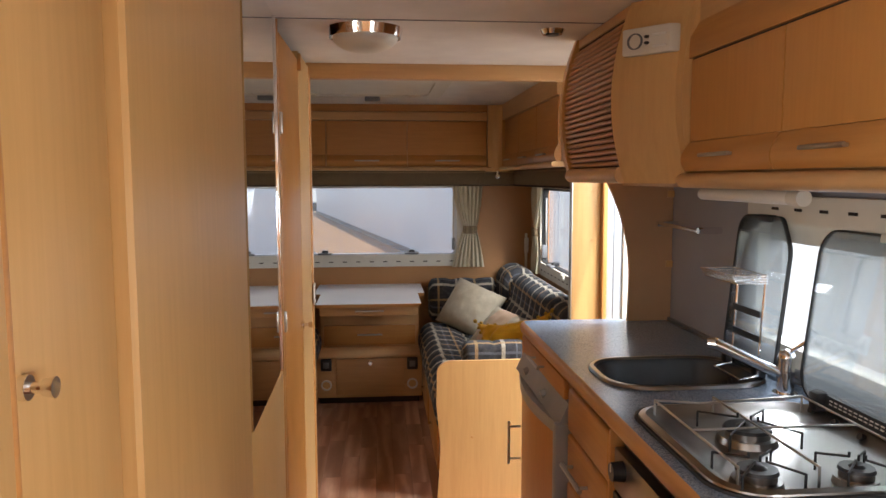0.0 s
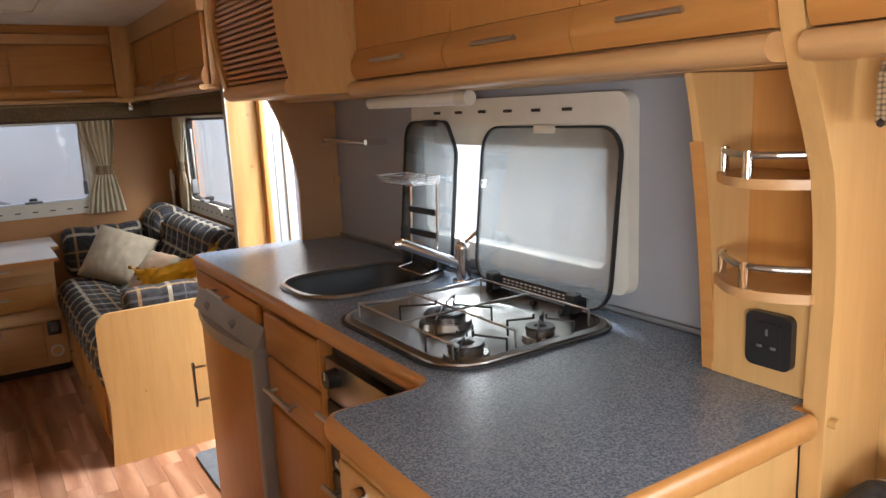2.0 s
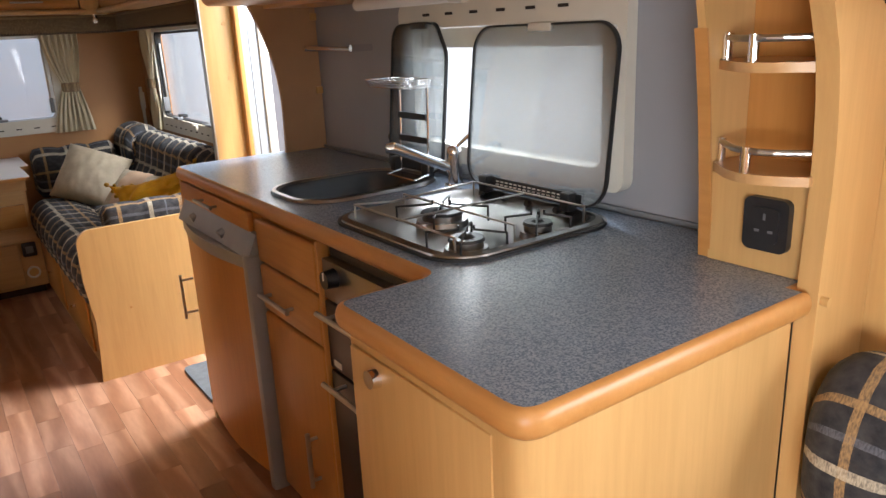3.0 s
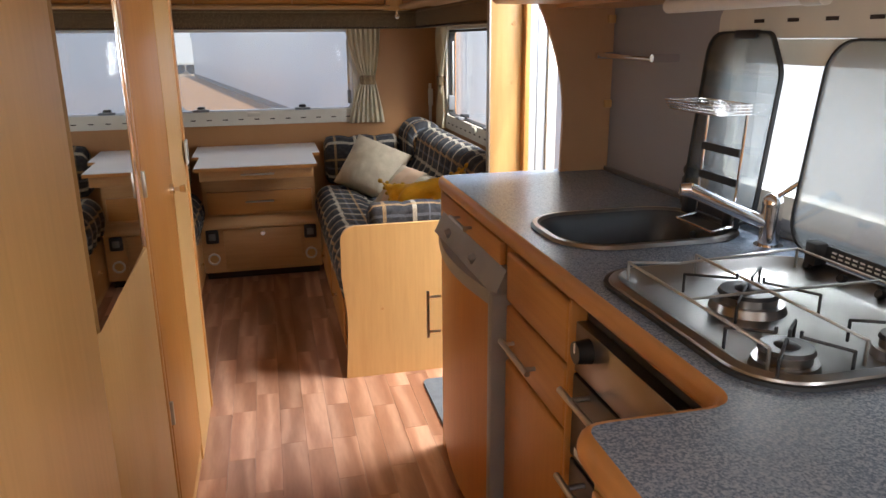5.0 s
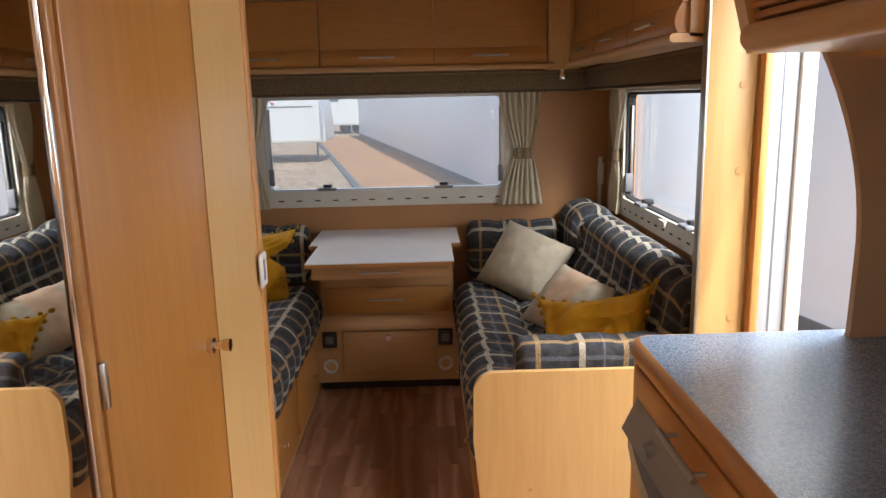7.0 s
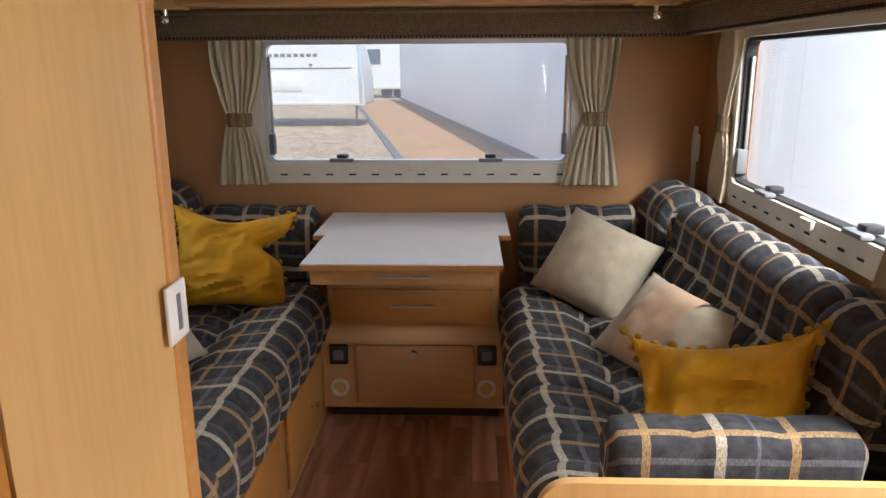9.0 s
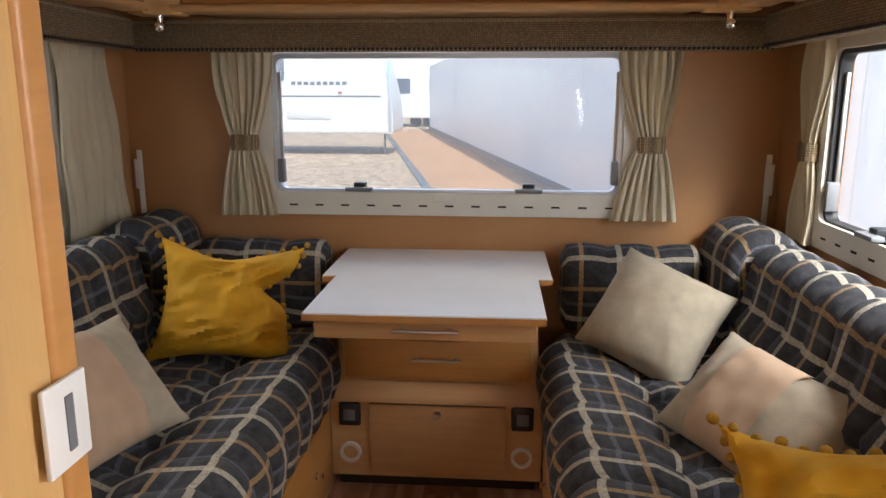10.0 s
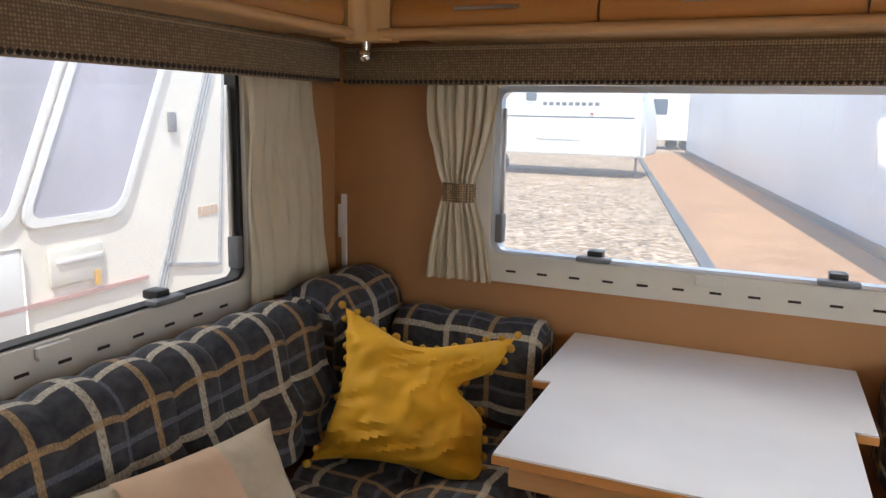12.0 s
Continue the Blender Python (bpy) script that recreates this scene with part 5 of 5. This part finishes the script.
def bow(z):
    return 0.834 + 0.034 * ((z - 1.60) / 0.2) ** 2



tb = thing("tambour_cabinet", "overhead cabinet with a ribbed roller shutter", "overhead cabinet", (1.0, 2.1, 1.38))


def bow_panel(y0, y1, z0, z1, off=0.0, thick=0.02, n=12):
    zs = [z0 + (z1 - z0) * k / n for k in range(n + 1)]
    return prism(bmesh.new(), [(bow(z) + off, z) for z in zs] + [(bow(z) + off + thick, z) for z in reversed(zs)], "y", y0, y1)


fp = [(0.96, 1.378), (1.236, 1.378), (1.236, ZC - 0.002), (1.02, ZC - 0.002)] + [(bow(z) + 0.13, z) for z in (1.80, 1.7, 1.6, 1.5, 1.42)]
bm = bow_panel(1.893, 2.03, 1.38, ZC - 0.003, 0.0, 0.04)
for v in bm.verts:
    v.co.x += 0.115 * (2.03 - v.co.y) / 0.137
part("front_panel", bm, BEECH, tb, "pale flat panel")
part("side", prism(bmesh.new(), fp, "y", 1.8905, 1.905), BEECH, tb)
part("far_side", bow_panel(2.54, 2.575, 1.38, ZC - 0.003, -0.002, 0.12), BEECH, tb)
part("far_end", B(0.95, 1.236, 2.54, 2.572, 1.38, ZC - 0.003), BEECH, tb)
part("bottom_rail", prism(bmesh.new(), [(0.868 + 0.022 * math.cos(radians(a)), 1.402 + 0.022 * math.sin(radians(a))) for a in range(90, 271, 15)] + [(1.05, 1.380), (1.05, 1.424)], "y", 2.03, 2.54), BEECH_H, tb)
part("top_rail", B(0.885, 0.95, 2.03, 2.54, 1.812, ZC - 0.003, 0.006), BEECH_H, tb)
# near-black sheet behind the slats puts shade into their joints
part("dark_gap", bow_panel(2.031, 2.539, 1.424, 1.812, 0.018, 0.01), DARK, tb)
n_sl = 24
for k in range(n_sl):
    z0, z1 = 1.426 + (1.80 - 1.426) * k / n_sl, 1.426 + (1.80 - 1.426) * (k + 1) / n_sl
    zm = (z0 + z1) / 2
    pts = [(bow(z0) + 0.016, z0 + 0.0012), (bow(zm) + 0.0085, z0 + 0.003), (bow(zm) + 0.006, zm), (bow(zm) + 0.0085, z1 - 0.003), (bow(z1) + 0.016, z1 - 0.0012)]
    part("slat", prism(bmesh.new(), pts, "y", 2.032, 2.538), DOORWOOD_H, tb)
ctl = thing("control_panel", "cream control panel with a dial on the cabinet", "control panel", (0.93, 1.94, 1.70))
xc = bow(1.73) + 0.115


def slant(bm):
    for v in bm.verts:
        v.co.x -= 0.84 * (v.co.y - 1.893)
    return bm


part("case", slant(B(xc - 0.03, xc - 0.003, 1.893, 1.995, 1.698, 1.765, 0.004)), PLASTIC_C, ctl)
rr = [(1.965 + 0.016 * math.cos(k * math.tau / 24), 1.732 + 0.02 * math.sin(k * math.tau / 24)) for k in range(24)]
ri = [(1.965 + 0.013 * math.cos(k * math.tau / 24), 1.732 + 0.017 * math.sin(k * math.tau / 24)) for k in range(24)]
part("dial", slant(ring(bmesh.new(), rr, ri, "x", xc - 0.033, xc - 0.0305)), PLASTIC_G, ctl)
for z in (1.725, 1.74):
    part("button", slant(cyl(bmesh.new(), (xc - 0.03, 1.94, z), (xc - 0.034, 1.94, z), 0.004, 10)), BLACK, ctl)
for z in (1.712, 1.74):
    part("switch", slant(B(xc - 0.033, xc - 0.0302, 1.90, 1.928, z, z + 0.006, 0.001)), PLASTIC_W, ctl)

tl = thing("strip_lamp", "slim white strip lamp under the overhead cabinet", "strip lamp", (1.08, 1.8, 1.345))
part("tube", cyl(bmesh.new(), (1.085, 1.60, 1.352), (1.085, 2.02, 1.352), 0.015, 18), PLASTIC_W, tl)
part("end_cap", cyl(bmesh.new(), (1.085, 1.558, 1.352), (1.085, 1.60, 1.352), 0.017, 18), PLASTIC_C, tl)

# ---- shelf column at the end of the worktop ----
col = thing("corner_shelf_unit", "beech corner shelf column with curved sides", "shelf unit", (1.15, 0.85, ZW))


def side_panel(y0, y1, f, z0, z1):
    zs = [z0 + (z1 - z0) * k / 16 for k in range(17)]
    return prism(bmesh.new(), [(f(z), z) for z in zs] + [(1.2385, z1), (1.2385, z0)], "y", y0, y1)


def far_edge(z):
    t = (z - 0.9) / 0.47
    return 1.105 - 0.01 * math.sin(t * 3) - 0.065 * max(0, t) ** 2.5


def near_edge(z):
    return float(np.interp(z, (0, 0.90, 1.04, 1.14, 1.23, 1.32, 1.38, 1.44, 1.50, 1.85), (1.085, 1.085, 1.092, 1.09, 1.073, 1.035, 1.002, 0.985, 0.972, 0.935)))


part("far_side", side_panel(0.938, 0.952, far_edge, ZW + 0.001, 1.367), BEECH, col)
part("far_edge", prism(bmesh.new(), [(far_edge(ZW + 0.002 + 0.365 * k / 14) - 0.004, ZW + 0.002 + 0.365 * k / 14) for k in range(15)] +
                       [(far_edge(ZW + 0.002 + 0.365 * k / 14) - 0.0002, ZW + 0.002 + 0.365 * k / 14) for k in range(14, -1, -1)], "y", 0.934, 0.956), EDGE, col, "orange edge strip")
zs = [0.0 + ZC * k / 30 for k in range(31)]
part("near_side", prism(bmesh.new(), [(near_edge(z), z) for z in zs] + [(1.2385, ZC - 0.001), (1.2385, 0)], "y", 0.7435, 0.766), BEECH, col)
part("near_edge", prism(bmesh.new(), [(near_edge(z) - 0.006, z) for z in zs] + [(near_edge(z) - 0.0002, z) for z in reversed(zs)], "y", 0.739, 0.771), BEECH, col, "rounded edge strip")
part("back_panel", B(1.185, 1.195, 0.767, 0.937, ZW + 0.001, 1.367), DOORWOOD, col, "orange-brown back panel")
part("fascia", B(1.10, 1.112, 0.767, 0.937, ZW + 0.001, 1.045), BEECH, col)
for z in (1.048, 1.205):
    x_f = 1.075
    pts = [(1.184, 0.937), (1.115, 0.937)] + [(1.10 - 0.045 * math.sin(math.pi * k / 8) - 0.025 * k / 8, 0.937 - 0.17 * k / 8) for k in range(9)] + [(1.184, 0.767)]
    sh = part("shelf", prism(bmesh.new(), pts, "z", z, z + 0.014), BEECH_H, col, "curved beech shelf")
    rail = [Vector((1.10 - 0.045 * math.sin(math.pi * k / 8) - 0.025 * k / 8 + 0.008, 0.93 - 0.158 * k / 8, z + 0.046)) for k in range(9)]
    part("gallery_rail", tube(bmesh.new(), rail, 0.005, 10), NICKEL, sh, "satin gallery rail")
    for k in (0, 4):
        p = rail[k]
        part("rail_post", cyl(bmesh.new(), (p[0], p[1], z + 0.0142), (p[0], p[1], z + 0.052), 0.0075, 14), CHROME, sh)
sk = thing("socket_outlet", "black three-pin socket outlet on the shelf column", "socket", (1.098, 0.85, 0.95))
part("plate", prism(bmesh.new(), rounded(0.797, 0.869, 0.938, 1.020, 0.012), "x", 1.086, 1.0995), BLACK, sk)
part("insert", prism(bmesh.new(), rounded(0.811, 0.855, 0.952, 1.006, 0.006), "x", 1.083, 1.0858), BLACK, sk)
for y, z, a, b in ((0.833, 0.992, 0.002, 0.005), (0.822, 0.97, 0.004, 0.002), (0.844, 0.97, 0.004, 0.002)):
    part("pin_hole", B(1.0822, 1.0829, y - a, y + a, z - b, z + b), PLASTIC_G, sk)
part("catch", cyl(bmesh.new(), (1.10, 0.7435, 0.879), (1.10, 0.732, 0.879), 0.007, 12), BEECH, col)

# rear end cabinet beyond the column, and the rear seat
ro = thing("rear_overhead_cabinet", "rear overhead cabinet with a curved flap door", "overhead cabinet", (1.0, 0.3, 1.37))
part("body", B(1.02, 1.238, -0.6, 0.738, 1.385, ZC - 0.002), BEECH_H, ro)
overhead_door(ro, "x", 1.0, 0.10, 0.734, -1, DOORWOOD, DOORWOOD_H, 1.408, 1.75, 0.04)
part("bottom_rail", prism(bmesh.new(), [(0.99 + 0.022 * math.cos(radians(a)), 1.387 + 0.018 * math.sin(radians(a))) for a in range(90, 271, 15)] + [(1.05, 1.369), (1.05, 1.405)], "y", -0.6, 0.736), BEECH_H, ro)
pelmet([(1.12, 1.285), (1.12, 1.366), (1.09, 1.366), (1.08, 1.35), (1.08, 1.292)], "y", -0.6, 0.70, "brown woven fabric pelmet above the rear window")
rb = thing("rear_bench", "beech rear bench box", "bench seat", (1.0, 0.2, 0))
part("box", B(0.72, 1.236, -0.9, 0.735, 0, 0.36), BEECH_H, rb)
prof = dense([(x, z) for x, z in rounded(0.70, 1.23, 0.362, 0.50, 0.05, 5)], 0.03)
cushion("seat_cushion", "navy plaid chenille rear seat cushion", prof, "y", -0.85, 0.55, channel=0.118, depth=0.014)
prof = dense([(x, z) for x, z in arc(1.11, 0.66, 0.105, 0.16, 0, 360, 20)[:-1]], 0.03)
cushion("back_cushion", "navy plaid rolled bolster on the rear bench", prof, "y", 0.35, 0.725, channel=0.12, depth=0.014, category="back cushion", ends=0.05)
blk = thing("table_rest", "small beech support block on the wall", "support block", (1.2, 0.6, 0.99))
part("block", B(1.205, 1.239, 0.56, 0.60, 0.975, 1.0, 0.005), BEECH, blk)

# ---- outside ----
GZ = -0.5
gr = B(-200, 200, -200, 200, GZ - 0.2, GZ)
structure("ground", gr, GRAVEL, "pale brown gravel yard", "ground")
d = Vector((-0.187, 1.0))
bm = bmesh.new()
pts = [(-0.45 - 0.19 * (y - 13.75), y) for y in (5.6, 40)] + [(1.75 - 0.187 * (y - 13.9), y) for y in (40, 5.6)]
prism(bm, pts, "z", GZ - 0.05, GZ + 0.015)
structure("pavement", bm, PATH_STONE, "rust-stained concrete path", "pavement")
# shadow beside the path's left edge, laid down as a dark grey strip
pts = [(-0.62 - 0.19 * (y - 13.75), y) for y in (5.6, 40)] + [(-0.452 - 0.19 * (y - 13.75), y) for y in (40, 5.6)]
structure("kerb", prism(bmesh.new(), pts, "z", GZ - 0.05, GZ + 0.03), MAT_GREY, "dark strip for the shadow along the concrete path", "kerb")
sh = thing("site_wall", "long pale grey panelled wall beside the path", "wall", (2.5, 12, GZ))
for k in range(20):
    ya, yb = -3 + k * 2.2, -3 + (k + 1) * 2.2 - 0.012
    pts = [(1.8 - 0.187 * (ya - 13.9), ya), (1.8 - 0.187 * (yb - 13.9), yb), (2.0 - 0.187 * (yb - 13.9), yb), (2.0 - 0.187 * (ya - 13.9), ya)]
    part("panel", prism(bmesh.new(), pts, "z", GZ, 2.7), VAN_GREY, sh)
# shadow band along the wall's base, built as a dark strip
pts = [(1.78 - 0.187 * (y - 13.9), y) for y in (-3, 41)] + [(2.0 - 0.187 * (y - 13.9), y) for y in (41, -3)]
part("foot_shadow", prism(bmesh.new(), pts, "z", GZ + 0.016, GZ + 0.16), PLASTIC_G, sh, "dark strip for the shadow at the wall foot")


def parked(name, label, along, c0, c1, face, depth, z0, z1, wins, sgn, paint=None, wheels=0.0, lean=0.0, glass=None):
    """A parked touring caravan; wins: windows as spans along its side and in height."""
    ob = thing(name, label, "caravan", ((c0 + c1) / 2, face, GZ) if along == "x" else (face, (c0 + c1) / 2, GZ), "parked caravans")

    def bx(u0, u1, a, b, v0, v1, bev=0.0):
        a, b = sorted((face + sgn * a, face + sgn * b))
        return B(u0, u1, a, b, v0, v1, bev=bev) if along == "x" else B(a, b, u0, u1, v0, v1, bev=bev)
    def raked(bm):
        for v in bm.verts:
            v.co.y += lean * (v.co.z - 0.8)
        return bm
    body = fillet([(c0, z0), (c1, z0), (c1 - 0.02, z0 + 1.0), (c1 - 0.45, z1), (c0 + 0.45, z1), (c0 + 0.02, z0 + 1.0)], [0.05, 0.1, 0.5, 0.3, 0.3, 0.5])
    a, b = sorted((face, face + sgn * depth))
    part("body", prism(bmesh.new(), body, "y" if along == "x" else "x", a, b), paint or VAN_WHITE, ob)
    part("skirt", bx(c0 + 0.1, c1 - 0.1, -0.012, 0.0, z0 + 0.02, z0 + 0.10, 0.004), PLASTIC_C, ob)
    for u0, u1, v0, v1 in wins:
        ax = "y" if along == "x" else "x"
        fa, fb = sorted((face - sgn * 0.02, face - sgn * 0.001))
        w = part("window", raked(ring(bmesh.new(), rounded(u0, u1, v0, v1, 0.09), rounded(u0 + 0.035, u1 - 0.035, v0 + 0.035, v1 - 0.035, 0.07), ax, fa, fb)), PLASTIC_W, ob)
        part("pane", raked(prism(bmesh.new(), rounded(u0 + 0.036, u1 - 0.036, v0 + 0.036, v1 - 0.036, 0.07), ax, *sorted((face - sgn * 0.012, face - sgn * 0.002)))), glass or VAN_PANE, w, "tinted pane")
    for u in ((c0 + c1) / 2 - 0.35 + wheels, (c0 + c1) / 2 + 0.35 + wheels):
        bm = bmesh.new()
        p = (u, face + sgn * 0.12, GZ + 0.32) if along == "x" else (face + sgn * 0.12, u, GZ + 0.32)
        q = (u, face + sgn * 0.30, GZ + 0.32) if along == "x" else (face + sgn * 0.30, u, GZ + 0.32)
        part("wheel", cyl(bm, p, q, 0.32, 28), RUBBER, ob)
    for u in (c0 + 0.3, c1 - 0.3):
        part("corner_steady", bx(u - 0.03, u + 0.03, 0.3, 0.36, GZ, z0, 0.0), PLASTIC_G, ob)
    return ob, bx


van, bx = parked("parked_caravan", "white touring caravan parked on the gravel beyond", "x", -9.0, -2.75, 24.0, 2.2, 0.12, 2.75, [(-8.2, -6.9, 1.25, 2.1), (-6.3, -5.9, 1.6, 2.35)], 1, None, -1.6)
part("locker_hatch", bx(-5.9, -4.6, -0.02, 0.0, 0.55, 1.05, 0.008), PLASTIC_W, van)
part("side_stripe", bx(-8.6, -3.1, -0.006, 0.0, 1.18, 1.22), PLASTIC_G, van)
part("corner_trim", bx(-2.9, -2.8, -0.02, 0.0, 0.2, 2.2, 0.01), ALU, van)
part("marker_lamp", bx(-4.35, -4.25, -0.03, 0.0, 1.28, 1.33, 0.006), plain("red_lens", (0.45, 0.03, 0.02), 0.3), van, "red marker lamp")
for k in range(9):
    part("lettering_bar", bx(-5.75 + k * 0.19, -5.62 + k * 0.19, -0.006, 0.0, 1.52, 1.62), PLASTIC_G, van)
# caravan shape added as a backdrop to cover the open sky
parked("parked_caravan", "added caravan-shaped backdrop closing the far view", "x", -16, 8, 44.0, 2.2, 0.0, 4.2, [(-6.0, -4.6, 1.3, 2.2), (-3.6, -2.2, 1.3, 2.2)], 1)
van2, bx = parked("parked_caravan", "cream touring caravan parked alongside", "y", 0.2, 6.75, -2.5, 2.1, 0.12, 2.45, [(5.06, 5.60, 0.77, 1.62), (3.7, 5.03, 0.77, 1.62), (1.2, 2.4, 0.77, 1.62)], -1, VAN_CREAM, -1.2, 0.45, VAN_PALE)
for k, off in enumerate((0.0, 0.045)):
    part("end_moulding", prism(bmesh.new(), [(5.77 + off, 0.335), (5.782 + off, 0.335), (6.282 + off, 1.70), (6.27 + off, 1.70)], "x", -2.50, -2.485), FRIDGE_GREY, van2, "grey body moulding")
part("end_moulding", prism(bmesh.new(), [(5.83, 0.48), (6.24, 0.41), (6.24, 0.425), (5.83, 0.497)], "x", -2.50, -2.485), FRIDGE_GREY, van2, "grey body moulding")
part("end_moulding", prism(bmesh.new(), [(6.24, 0.41), (6.252, 0.41), (6.36, 1.70), (6.348, 1.70)], "x", -2.50, -2.485), FRIDGE_GREY, van2, "grey body moulding")
for k in range(5):
    part("lettering_bar", bx(6.10 + k * 0.032, 6.122 + k * 0.032, -0.006, 0.0, 0.70, 0.75), PINKISH, van2, "faded pink lettering")
hb = part("hatch", bx(5.18, 5.465, -0.02, 0.0, 0.50, 0.67, 0.012), PLASTIC_C, van2, "cream service hatch")
part("hatch_lip", bx(5.21, 5.44, -0.03, -0.0205, 0.60, 0.62, 0.003), PLASTIC_W, hb)
part("tag", bx(5.40, 5.43, -0.026, -0.0205, 0.47, 0.54), YELLOW, hb, "yellow tag")
part("locker_door", bx(4.4, 5.06, -0.016, 0.0, 0.25, 0.70, 0.02), PLASTIC_W, van2)
part("side_stripe", bx(0.4, 5.72, -0.018, 0.0, 0.435, 0.455), plain("pink_stripe", (0.45, 0.25, 0.22), 0.5), van2)
part("vent_cap", bx(5.91, 5.96, -0.02, 0.0, 1.15, 1.25, 0.006), PLASTIC_G, van2)

# ---- floor planks ----
fl = bpy.data.objects["floor"]
rng = random.Random(4)
W = 0.083


def plank_mesh(w, l):
    bm = box(bmesh.new(), -w / 2 + 0.0004, w / 2 - 0.0004, -l / 2 + 0.0004, l / 2 - 0.0004, -0.004, 0.0)
    me = bpy.data.meshes.new("plank")
    bm.to_mesh(me)
    bm.free()
    me.materials.append(FLOORING)
    return me


meshes = {}
x = -0.21
while x < 1.2:
    y = 0.0 - rng.uniform(0, 0.4)
    y_end = 4.66
    if x > 0.73:
        y, y_end = 2.60 - rng.uniform(0, 0.2), 3.20
    while y < y_end:
        l = rng.choice((0.24, 0.32, 0.40, 0.48))
        if y + l > y_end:
            l = round(max(0.08, y_end - y), 2)
        me = meshes.setdefault(l, None) or plank_mesh(W, l)
        meshes[l] = me
        p = new("plank", me)
        p.location = (x + W / 2, y + l / 2, 0.0)
        p.parent = fl
        y += l
    x += W
structure("floor_rear", B(X0, 0.72, Y0, -0.41, -0.0035, -0.0005), FLOORING, "red-brown vinyl plank flooring at the rear", "floor")
